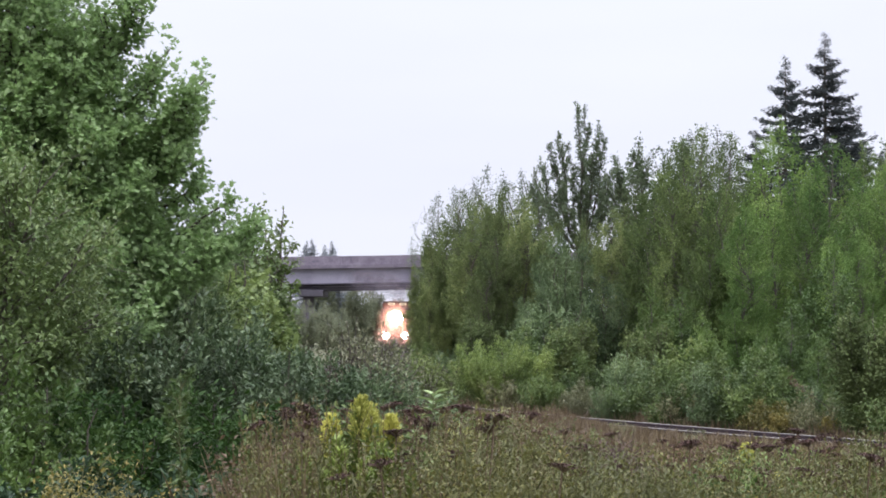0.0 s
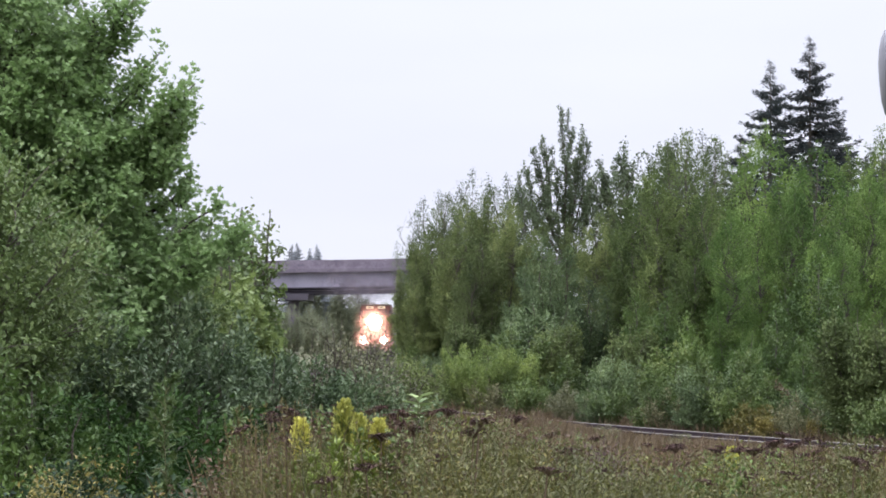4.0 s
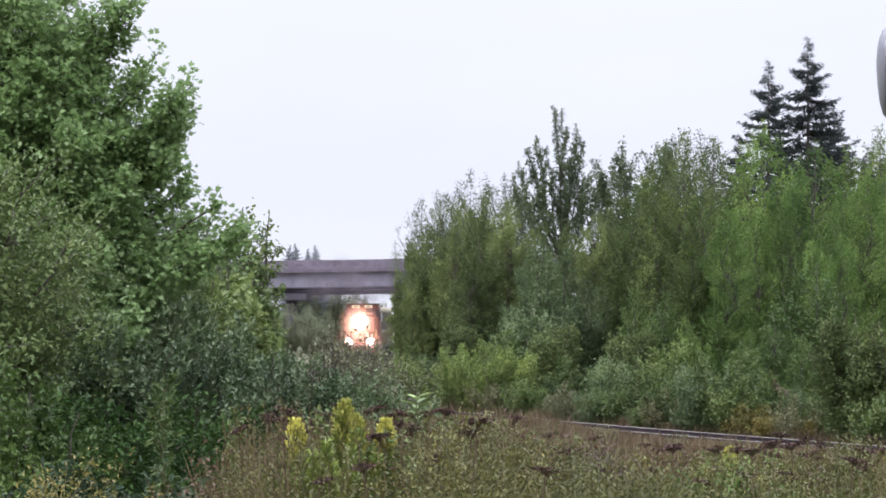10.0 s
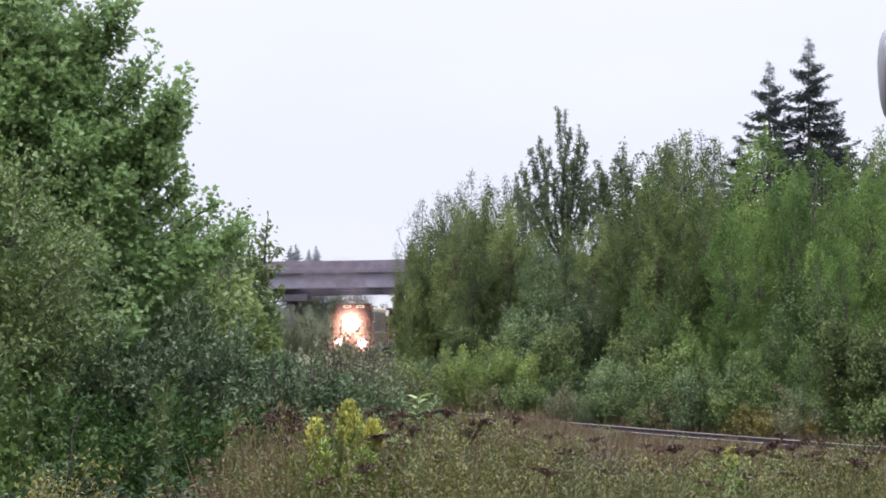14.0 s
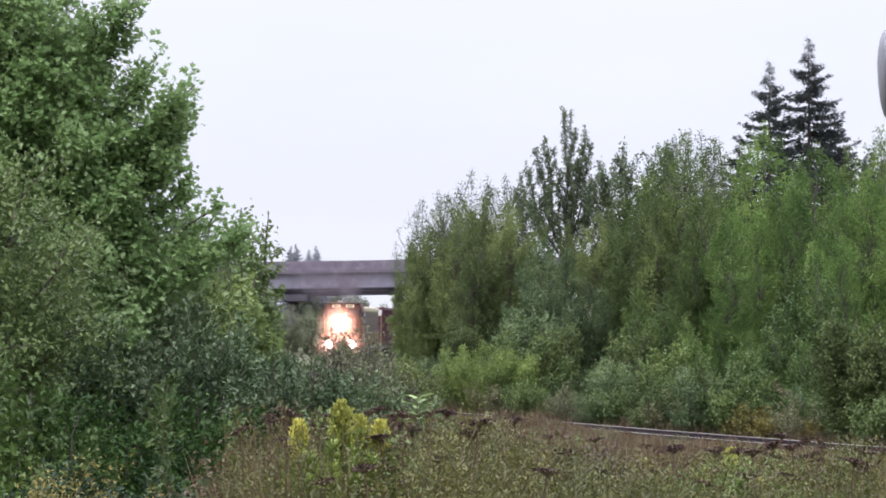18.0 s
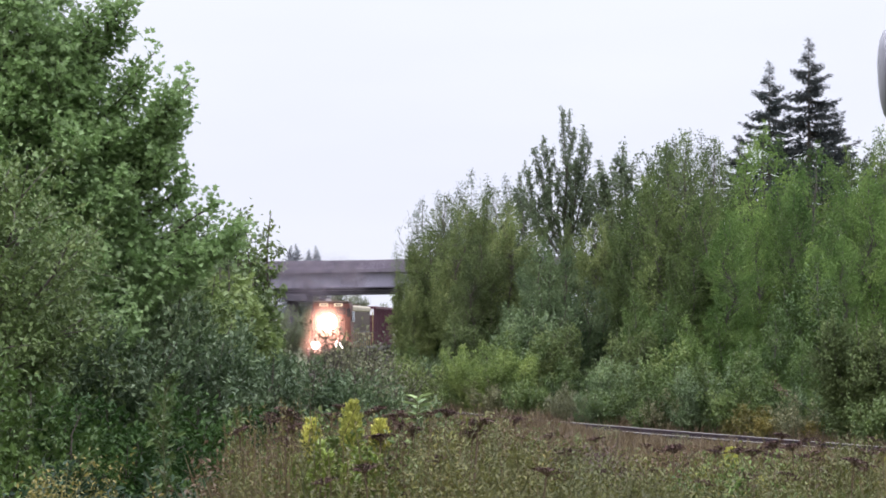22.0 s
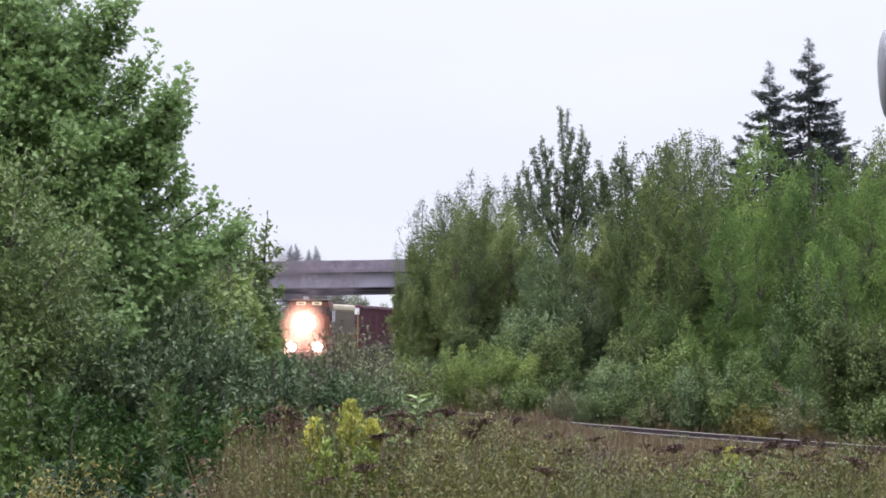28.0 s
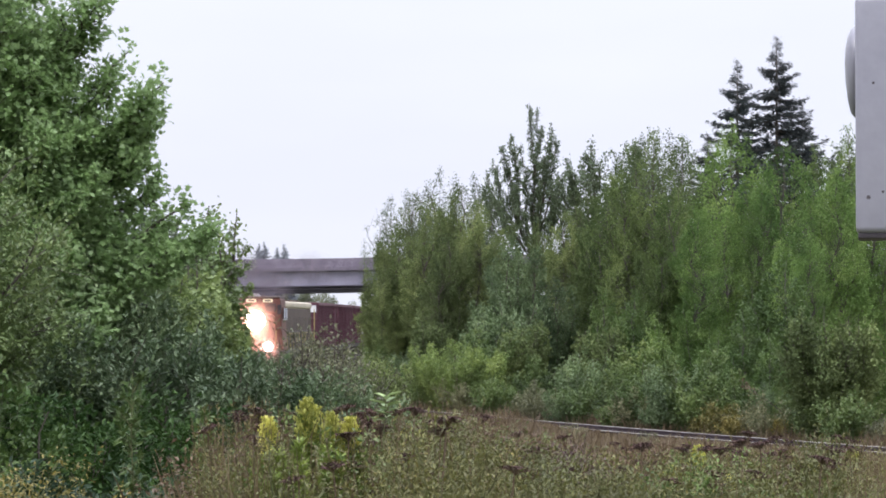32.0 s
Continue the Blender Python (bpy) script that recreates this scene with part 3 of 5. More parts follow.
for y0 in (BY, BY + 11.2):
    for i in range(20):
        along_bridge("parapet_panel", y0, y0 + 0.35, 9.55, 10.55 + 0.02 * (i % 2), M_CONC, "stained concrete parapet panel", -70 + i * 7 + 0.012, -63 + i * 7 - 0.012, 0.02)
along_bridge("deck", BY - 0.35, BY + 11.9, 9.05, 9.55, M_CONC, "concrete deck slab with a drip edge")
# inner girders and flanges take the tone that has under-deck shade painted in
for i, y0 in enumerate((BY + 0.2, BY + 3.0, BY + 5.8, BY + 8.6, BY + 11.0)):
    along_bridge("girder", y0, y0 + 0.3, 7.3, 9.05, M_GIRDER if i in (0, 4) else M_GIRDERSHADE, "pale painted fascia girder" if i == 0 else "")
    along_bridge("bottom_flange", y0 - 0.25, y0 + 0.55, 7.2, 7.32, M_GIRDERSHADE, bevel=0.01)
for x in range(-66, 70, 6):
    along_bridge("stiffener", BY + 0.06, BY + 0.2, 7.33, 9.04, M_GIRDER, x0=x, x1=x + 0.06, bevel=0.0)
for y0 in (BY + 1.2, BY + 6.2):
    along_bridge("cross_beam", y0, y0 + 0.4, 6.45, 7.2, M_GIRDERSHADE, "lower beam under the girders, shade in its colour")
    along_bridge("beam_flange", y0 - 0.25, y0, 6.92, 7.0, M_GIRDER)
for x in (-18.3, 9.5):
    # cap darkened by colour for the shade it stands in
    part("pier_cap", box_bm(x + 0.6, BY + 6, 6.05, 3.0, 12.4, 0.8, 0.06), M_GIRDERSHADE, bridge, "pier cap with the under-deck shade in its colour")
    for y0 in (BY + 1.5, BY + 6, BY + 10.5):
        part("pier_column", rod_bm((x, y0, -1.0), (x, y0, 5.7), 0.38, sides=16), M_CONC, bridge, "round concrete pier column", True)


# ---- train ----
def wheelset(parent, y):
    bm = rod_bm((-0.78, 0, 0), (0.78, 0, 0), 0.09)
    for s in (-1, 1):
        rod_bm((s * 0.70, 0, 0), (s * 0.83, 0, 0), 0.46, bm, 20)
        rod_bm((s * 0.68, 0, 0), (s * 0.70, 0, 0), 0.49, bm, 20)
        for a in range(4):
            box_bm(s * 0.845, 0.24 * math.cos(a * 1.571), 0.24 * math.sin(a * 1.571), 0.03, 0.1, 0.1, 0.01, bm, 1)
    w = part("wheelset", bm, M_RAIL, parent, "worn steel wheelset")
    w.location = (0, y, 0.47)
    return w


def truck(parent, y, half):
    for s in (-1, 1):
        bm = box_bm(s * 0.98, y, 0.62, 0.16, half * 2 + 0.9, 0.22, 0.04)
        for d in (-half, half):
            box_bm(s * 0.98, y + d, 0.48, 0.2, 0.34, 0.34, 0.05, bm)
        for d in (-0.25, 0, 0.25):
            rod_bm((s * 1.0, y + d, 0.35), (s * 1.0, y + d, 0.6), 0.08, bm)
        part("side_frame", bm, M_BLACK, parent, "sooty cast truck side frame")
    part("bolster", box_bm(0, y, 0.72, 2.0, 0.4, 0.24, 0.03), M_BLACK, parent)
    return [wheelset(parent, y + half), wheelset(parent, y - half)]


def coupler(parent, y, d):
    bm = box_bm(0, y + d * 0.15, 0.87, 0.18, 0.5, 0.2, 0.03)
    box_bm(0.03, y + d * 0.42, 0.87, 0.32, 0.22, 0.28, 0.06, bm)
    part("coupler", bm, M_RAIL, parent, "rusty knuckle coupler")


def locomotive():
    """Nose at y = 0, rail level at z = 0, running towards +y."""
    top = tagged(empty("locomotive"), "dusty orange and black diesel locomotive with cream roof and lit headlights", "locomotive")
    wheels = []
    part("underframe", box_bm(0, -10.65, 1.12, 3.0, 21.1, 0.28, 0.03), M_BLACK, top, "black underframe and walkway")
    bm = box_bm(0, -0.12, 0.72, 2.9, 0.16, 1.0, 0.05)
    for i in range(4):
        box_bm(-1.2 + i * 0.8, 0.0, 0.45, 0.1, 0.2, 0.4, 0.02, bm)
    part("pilot", bm, M_BLACK, top, "black snow pilot")
    coupler(top, 0.0, 1)
    coupler(top, -21.3, -1)
    # short hood with its lamp, cab behind it
    nose = box_bm(0, -1.5, 2.38, 2.0, 2.2, 2.25, 0.22, seg=4)
    for v in nose.verts:
        if v.co.y > -1.2:
            v.co.x *= 0.86
    part("nose", nose, M_ORANGE, top, "faded orange-red short hood", True)
    part("nose_stripe", box_bm(0, -0.385, 1.85, 1.45, 0.03, 0.5, 0.01), M_BLACK, top)
    cab = box_bm(0, -3.7, 2.85, 2.95, 2.5, 3.3, 0.12, seg=3)
    for v in cab.verts:
        if v.co.z > 4.2:
            v.co.x *= 0.90
    part("cab", cab, M_ORANGE, top, "orange-red driver's cab")
    part("cab_roof", box_bm(0, -3.7, 4.56, 2.55, 2.6, 0.14, 0.06, seg=3), M_BROWN, top, "sooty brown cab roof")
    for s in (-1, 1):
        part("windscreen", box_bm(s * 0.68, -2.44, 3.92, 0.72, 0.05, 0.5, 0.03), M_GLASS, top, "dark cab windscreen")
        part("corner_window", box_bm(s * 1.24, -2.44, 3.8, 0.26, 0.05, 0.6, 0.03), M_GLASS, top)
        for y in (-3.2, -4.2):
            w = part("side_window", box_bm(s * 1.475, y, 3.55, 0.05, 0.7, 0.7, 0.03), M_GLASS, top, "dark side window")
            part("window_frame", box_bm(s * 1.48, y, 3.16, 0.06, 0.8, 0.06, 0.01), M_GALV, w)
        nb = part("number_board", box_bm(s * 0.52, -2.40, 4.36, 0.62, 0.10, 0.2, 0.02), M_NUMBER, top, "lit number board")
        part("digits", box_bm(s * 0.52, -2.343, 4.36, 0.40, 0.006, 0.09), M_BLACK, nb, "dark bar where a number stands")
        # ditch lights on the platform corners, lenses oversized to stand for their glare
        d = part("ditch_light_housing", rod_bm((s * 0.86, -0.25, 1.5), (s * 0.86, -0.02, 1.5), 0.28, sides=18, r2=0.31), M_BLACK, top, "black ditch light housing")
        part("ditch_light", dome_bm((s * 0.86, -0.0, 1.5), 0.28, (0, 1, 0)), M_DITCH, d, "bright white ditch light")
        part("ditch_bracket", box_bm(s * 0.86, -0.2, 1.2, 0.2, 0.2, 0.3, 0.02), M_BLACK, d)
        # steps and rails
        for y in (-0.4, -20.7):
            bm = box_bm(s * 1.42, y, 0.45, 0.3, 0.5, 0.05, 0.01)
            box_bm(s * 1.42, y, 0.8, 0.3, 0.5, 0.05, 0.01, bm)
            box_bm(s * 1.3, y, 0.7, 0.04, 0.5, 0.75, 0.01, bm)
            part("step_well", bm, M_BLACK, top)
        part("handrail", rod_bm((s * 1.42, -5.2, 2.3), (s * 1.42, -20.5, 2.3), 0.022, sides=6), M_YELLOW, top, "yellow walkway handrail")
        for y in np.linspace(-5.2, -20.5, 10):
            part("stanchion", rod_bm((s * 1.42, y, 1.2), (s * 1.42, y, 2.32), 0.022, sides=6), M_YELLOW, top)
        part("end_post", rod_bm((s * 1.42, -21.0, 1.2), (s * 1.42, -21.0, 3.9), 0.035, sides=6), M_YELLOW, top, "tall yellow end post")
        part("grab_rail", rod_bm((s * 1.3, -0.3, 1.2), (s * 1.3, -0.3, 2.5), 0.022, sides=6), M_YELLOW, top)
    # headlight lens oversized: its glowing disc stands for the lamp's glare
    lamp = part("headlight_housing", rod_bm((0, -0.6, 3.1), (0, -0.30, 3.1), 0.64, sides=24, r2=0.68), M_BLACK, top, "black headlight housing")
    part("headlight", dome_bm((0, -0.29, 3.1), 0.62, (0, 1, 0)), M_HEAD, lamp, "glaring warm white headlight")
    # long hood
    part("long_hood", box_bm(0, -12.65, 2.58, 2.5, 15.4, 2.66, 0.06), M_BROWN, top, "brown engine hood")
    hood = box_bm(0, -12.65, 4.12, 2.62, 15.42, 0.46, 0.16, seg=4)
    part("hood_roof", hood, M_CREAM, top, "dusty cream hood roof", True)
    for i in range(14):
        for s in (-1, 1):
            d = part("engine_door", box_bm(s * 1.262, -5.7 - i * 1.06, 2.4, 0.03, 0.98, 1.9, 0.012, seg=1), M_BROWN, top)
            part("latch", box_bm(s * 1.285, -5.35 - i * 1.06, 2.4, 0.03, 0.05, 0.14, 0.0), M_GALV, d)
    for y in (-9.5, -14.8, -17.0, -19.0):
        bm = rod_bm((0, y, 4.34), (0, y, 4.5), 0.62, sides=20)
        part("roof_fan", bm, M_BROWN, top, "round radiator fan")
    part("exhaust_stack", box_bm(0, -7.2, 4.5, 0.5, 0.9, 0.34, 0.04), M_BLACK, top, "sooty exhaust stack")
    bm = rod_bm((0.3, -3.0, 4.7), (0.3, -2.4, 4.72), 0.04, r2=0.11)
    rod_bm((0.12, -3.0, 4.7), (0.12, -2.5, 4.72), 0.04, bm, r2=0.1)
    box_bm(0.2, -3.0, 4.65, 0.4, 0.1, 0.08, 0.01, bm)
    part("air_horn", bm, M_GALV, top, "air horn on the cab roof")
    part("fuel_tank", box_bm(0, -10.6, 0.62, 2.5, 5.6, 0.75, 0.15, seg=3), M_BLACK, top, "black fuel tank")
    for y in (-4.1, -17.2):
        wheels += truck(top, y, 1.9) + [wheelset(top, y)]
    return top, wheels


def freight_car():
    """A ribbed covered car, front end at y = 0."""
    top = tagged(empty("freight_car"), "maroon ribbed freight car with a pale end panel", "freight car", "cars of the train")
    wheels = []
    part("underframe", box_bm(0, -7.9, 1.05, 2.7, 15.6, 0.3, 0.03), M_BLACK, top)
    part("body", box_bm(0, -7.9, 2.75, 2.85, 15.2, 3.1, 0.03), M_MAROON, top, "maroon steel car body")
    part("roof", box_bm(0, -7.9, 4.34, 2.95, 15.3, 0.12, 0.05), M_MAROON, top)
    for i in range(14):
        for s in (-1, 1):
            part("rib", box_bm(s * 1.45, -0.5 - i * 1.135, 2.75, 0.09, 0.13, 3.1, 0.015, seg=1), M_MAROON, top)
    for z in (1.6, 2.4, 3.2):
        part("end_rib", box_bm(0, -0.27, z, 2.7, 0.09, 0.16, 0.03, seg=1), M_MAROON, top)
    part("end_panel", box_bm(-0.9, -0.24, 3.98, 0.85, 0.03, 0.55, 0.01), M_WHITE, top, "white panel on the car end")
    part("top_chord", box_bm(0, -7.9, 4.24, 3.0, 15.4, 0.1, 0.02), M_MAROON, top)
    for i in range(6):
        part("rung", rod_bm((1.05, -0.2, 1.3 + i * 0.4), (1.4, -0.2, 1.3 + i * 0.4), 0.015, sides=5), M_GALV, top)
    coupler(top, -0.1, 1)
    coupler(top, -15.7, -1)
    for y in (-2.4, -13.4):
        wheels += truck(top, y, 0.9)
    return top, wheels


loco, loco_wheels = locomotive()
car, car_wheels = freight_car()
CARS = [(car, car_wheels)]
for i in range(4):
    c = copy_thing(car, pose(0, 0, 0))
    CARS.append((c, [o for o in c.children if o.name.startswith("wheelset")]))



def puff_bm(seed, rough=0.25):
    """A half billow of unit size, flattened along the track and open behind to fit the camera's view."""
    bm = bmesh.new()
    bmesh.ops.create_icosphere(bm, subdivisions=3, radius=1.0)
    for v in bm.verts:
        v.co *= 1 - rough * (0.5 + 0.5 * noise.noise(v.co.normalized() * 1.6 + Vector((seed, seed * 2.3, 0))))
        v.co.y *= 0.4
    bmesh.ops.delete(bm, geom=[f for f in bm.faces if f.calc_center_median().y < -0.02], context="FACES")
    return bm


# veils added to imitate the lamps' glare, then exhaust smoke, in soft separate puffs
mist = tagged(empty("headlight_mist"), "veils added to imitate the glare round the headlights", "mist")
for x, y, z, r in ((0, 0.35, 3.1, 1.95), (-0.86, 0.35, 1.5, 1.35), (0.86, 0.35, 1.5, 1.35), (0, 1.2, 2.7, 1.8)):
    p = part("mist_veil", puff_bm(0, 0.0), M_HALO, mist, "", True)
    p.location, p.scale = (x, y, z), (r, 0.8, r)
smoke = tagged(empty("exhaust_smoke"), "thin grey exhaust smoke over the locomotive", "smoke")
PUFFS = []
for i, (x, y, z, r) in enumerate([(0.2, -6.5, 5.2, 1.3), (1.4, -6.0, 5.7, 1.7), (-0.6, -8.0, 5.8, 1.6), (2.6, -5.5, 6.1, 1.9), (0.6, -8.5, 6.5, 1.9), (3.8, -6.0, 6.5, 2.0), (2.0, -9.0, 7.0, 1.9), (-1.8, -10.5, 6.4, 1.6)]):
    p = part("puff", puff_bm(i * 1.7), M_SMOKE, smoke, "", True)
    p.location, p.scale = (x, y, z), (r * 1.2, r, r)
    PUFFS.append((p, p.location.copy(), i * 0.9))


# ---- trees and bushes ----
def plant_out(master, rows, label, category, group):
    """Set the master at the first row and copies at the rest: x, y, scale, turn. Returns all of them."""
    made = [master]
    for x, y, s, turn in rows[1:]:
        made.append(copy_thing(master, pose(x, y, ground_z(x, y) - 0.04, 0, 0, turn) @ Matrix.Scale(s, 4)))
    x, y, s, turn = rows[0]
    master.matrix_basis = pose(x, y, ground_z(x, y) - 0.04, 0, 0, turn) @ Matrix.Scale(s, 4)
    for ob in made:
        tagged(ob, label, category, group)
    return made


def egg(r, low=0.35, top=0.9):
    """A crown that is widest at the share low of its height."""
    return lambda u: r * (0.55 + 0.45 * smooth(0, low, u)) * (1 - ((u - low) / (1 - low)) ** 2 * top if u > low else 1)


def dome(r):
    return lambda u: r * math.sqrt(max(0.02, 1 - (u * 0.97) ** 2.6))


# the woods across the track: x, y, height of the top over the rails, turn
BROAD_BIRCH = [(11.82, 92, 10.32, 31), (13.38, 90, 9.44, 168), (16.15, 88, 9.06, 305), (13.53, 84, 7.65, 82)]
NARROW_BIRCH = [(14.11, 83, 8.07, 31), (9.83, 86, 6.83, 168), (11.95, 81, 5.67, 305), (11.1, 88, 7.08, 82), (12.7, 80, 5.82, 219), (12.29, 88, 7.87, 356)]
GREEN_BIRCH = [(13.44, 97, 9.01, 31), (11.57, 96, 8.41, 168), (15.94, 99, 9.8, 305), (18.33, 105, 11.04, 82), (10.17, 97, 8.03, 219)]
DARK_BIRCH = [(9.79, 101, 10.57, 31), (11.14, 103, 10.42, 168), (9.26, 104, 10.33, 305), (8.81, 107, 9.81, 82), (8.56, 110, 8.94, 219), (9.62, 97, 6.83, 356)]
ALDER = [(6.95, 112, 7.79, 31), (5.67, 114, 7.43, 168), (4.67, 118, 7.64, 305), (7.97, 114, 8.77, 82), (2.36, 122, 9.49, 219), (3.27, 120, 8.74, 356), (1.02, 126, 9.08, 133), (-0.56, 131, 7.99, 270), (0.18, 134, 9.7, 47), (-1.59, 136, 6.95, 184), (-1.23, 130, 5.18, 321), (1.7, 118, 7.11, 98)]
THIN_BIRCH = [(1.49, 130, 10.94, 31), (3.17, 127, 10.47, 168), (-0.28, 140, 10.28, 305), (-1.25, 142, 9.9, 82), (-2.01, 144, 7.99, 219), (0.81, 138, 10.43, 356), (9.98, 108, 10.99, 133), (10.87, 106, 11.04, 270), (9.6, 112, 10.78, 47), (11.9, 110, 11.09, 184), (2.29, 134, 10.36, 321)]
BLUISH_WILLOW = [(4.15, 106, 6.58, 31), (3.3, 104, 5.23, 168), (5.27, 107, 6.13, 305), (5.99, 104, 4.76, 82)]
LEAFY_YOUNG = [(10.15, 77, 3.5, 31), (9.33, 76, 2.78, 168), (8.14, 84, 3.31, 305), (10.73, 75, 2.61, 82), (11.83, 79, 5.07, 219), (7.41, 98, 4.22, 356), (8.37, 94, 4.18, 133)]
POPLAR = [(7.5, 152.0, 1.0, 0)]
BACK = [(10.9, 150.0, 1.14, 28), (9.7, 148.0, 1.04, 62), (4.6, 150.0, 0.97, 334), (12.6, 140.0, 1.10, 306), (21.4, 125.0, 0.96, 13), (22.9, 130.0, 0.98, 103)]
SPRUCE = [(18.1, 124.0, 1.09, 353), (16.4, 126.0, 1.03, 348), (14.9, 126.0, 0.80, 2), (20.0, 128.0, 0.90, 241)]
SHRUB_TEAL = [(x, y, s * 0.84, a) for x, y, s, a in [(7.7, 75.0, 1.15, 160), (5.6, 84.0, 1.23, 134), (3.6, 102.0, 2.14, 128), (-0.4, 112.0, 1.05, 159), (10.1, 71.5, 0.85, 280), (-2.4, 128.0, 0.75, 223), (4.9, 80.5, 0.7, 20)]]
SHRUB_GREEN = [(x, y, s * 0.84, a) for x, y, s, a in [(6.5, 77.0, 1.0, 147), (8.5, 74.4, 0.8, 61), (2.6, 98.0, 1.5, 155), (-1.5, 120.0, 1.13, 52), (4.4, 90.0, 1.1, 96), (8.7, 73.5, 1.25, 10), (9.3, 72.4, 1.0, 44), (9.9, 71.2, 0.7, 144), (10.9, 70.4, 0.8, 200), (7.4, 80, 1.35, 300), (3.4, 87.5, 0.6, 250)]]
SHRUB_DARK = [(11.2, 68.0, 1.24, 75), (11.9, 68.3, 1.14, 187), (6.5, 88.0, 1.10, 231), (0.9, 112.0, 1.18, 8), (4.3, 98.0, 1.17, 235), (-1.27, 60, 0.93, 30), (-0.77, 70, 0.84, 120), (-1.36, 45, 0.82, 210), (-0.5, 52, 0.55, 300), (-1.9, 62, 1.0, 75), (-0.95, 48, 0.6, 165), (-0.2, 63, 0.5, 20)]
ROUND = [(1.55, 90.5, 1.42, 150), (0.5, 99.0, 0.85, 229)]

def stand(rows, height):
    """Rows for plant_out from tops: scale each tree so that its top reaches the height given."""
    return [(x, y, (z - ground_z(x, y)) / height, turn) for x, y, z, turn in rows]


def bundle(seed, h, r, side, reach, low=0.55, high=0.95):
    """A main plume and side plumes about it, for a crown of the height h."""
    rng = np.random.default_rng(seed)
    made = [(0, 0, 0.1, 0, 0, h, r)]
    for i in range(side):
        a, d = i * 2.4 + rng.normal() * 0.3, reach * rng.uniform(0.55, 1.1)
        made.append((0, 0, 0.1 + 0.1 * h * rng.random(), d * math.cos(a), d * math.sin(a), h * rng.uniform(low, high), r * rng.uniform(0.5, 0.8)))
    return made


plant_out(plumed("birch_tree", 11, bundle(1, 10, 1.5, 6, 1.35, 0.4, 0.9), 1300, 44, 0.6, 48, 0.075, 0.055, L_BRIGHT, M_BIRCHBARK, 0.09), stand(BROAD_BIRCH, 10),
          "young birch tree with broad bright yellow-green crown", "tree", "trees beside the track")
plant_out(plumed("birch_tree", 12, bundle(2, 10, 1.2, 4, 0.95, 0.35, 0.86), 1000, 46, 0.6, 50, 0.075, 0.055, L_BRIGHT, M_BIRCHBARK, 0.08), stand(NARROW_BIRCH, 10),
          "slender young birch tree with bright yellow-green crown", "tree", "trees beside the track")
plant_out(plumed("birch_tree", 13, bundle(3, 10, 1.4, 6, 1.35, 0.4, 0.9), 1200, 44, 0.6, 48, 0.078, 0.056, L_BIRCH, M_BIRCHBARK, 0.09), stand(GREEN_BIRCH, 10),
          "birch tree with green feathery crown", "tree", "trees beside the track")
plant_out(plumed("birch_tree", 18, bundle(4, 10, 1.4, 7, 1.5, 0.45, 0.92), 1250, 44, 0.6, 46, 0.078, 0.056, L_SHADY, M_BIRCHBARK, 0.09), stand(DARK_BIRCH, 10),
          "dark green birch tree, leafy to the ground", "tree", "trees beside the track")
plant_out(plumed("alder_tree", 14, bundle(5, 9, 1.4, 7, 1.5, 0.4, 0.92), 1200, 44, 0.58, 44, 0.082, 0.062, L_OLIVE, M_BARK, 0.09), stand(ALDER, 9),
          "dull green alder tree, leafy to the ground", "tree", "trees beside the track")
plant_out(plumed("birch_tree", 16, bundle(6, 10, 0.6, 7, 1.1, 0.8, 0.98), 480, 26, 0.6, 55, 0.08, 0.055, L_POPLAR, M_BIRCHBARK, 0.07, shell=0.2, spread=0.14), stand(THIN_BIRCH, 10),
          "thin birch tree with grey-green feathery tips", "tree", "trees beside the track")
plant_out(plumed("willow_tree", 20, bundle(7, 7, 0.8, 8, 1.3, 0.5, 0.95), 520, 46, 0.7, 40, 0.11, 0.06, L_BLUISH, M_BARK, 0.07, shell=0.5, spread=0.14), stand(BLUISH_WILLOW, 7),
          "bluish green willow tree with dark branches", "tree", "trees beside the track")
plant_out(plumed("birch_sapling", 15, bundle(8, 5, 0.75, 6, 0.95, 0.5, 0.95), 430, 40, 0.5, 42, 0.095, 0.065, L_YOUNG, M_BIRCHBARK, 0.05, spread=0.12), stand(LEAFY_YOUNG, 5),
          "bushy fresh green birch sapling", "tree", "saplings beside the track")

LEADERS = [(0, 0, 0.1, -0.35, 0, 16.9, 0.26), (0, 0, 9.0, 0.15, 0.3, 16.7, 0.24), (0, 0, 8.5, 0.95, -0.2, 15.6, 0.31), (0, 0, 8.4, 1.3, 0.2, 14.6, 0.27), (0, 0, 8.0, -1.45, 0, 15.0, 0.26),
           (0, 0, 7.6, -2.1, 0.3, 14.3, 0.26), (0, 0, 7.4, -2.6, -0.2, 13.4, 0.27), (0, 0, 7.2, -3.0, 0.2, 12.7, 0.26), (0, 0, 7.2, 2.0, -0.3, 13.4, 0.27), (0, 0, 7.0, 2.5, 0.2, 12.6, 0.24),
           (0, 0, 8.2, -0.9, -0.7, 14.2, 0.31), (0, 0, 8.0, 0.5, -0.9, 13.8, 0.34), (0, 0, 7.6, -1.7, 0.8, 12.9, 0.34), (0, 0, 7.4, 1.4, 0.9, 12.6, 0.34), (0, 0, 7.0, -1.2, -0.9, 11.8, 0.38),
           (0, 0, 6.8, 0.2, 0.7, 12.0, 0.42), (0, 0, 6.6, -2.2, -0.5, 11.0, 0.31), (0, 0, 6.4, 1.3, -0.6, 11.2, 0.37)]
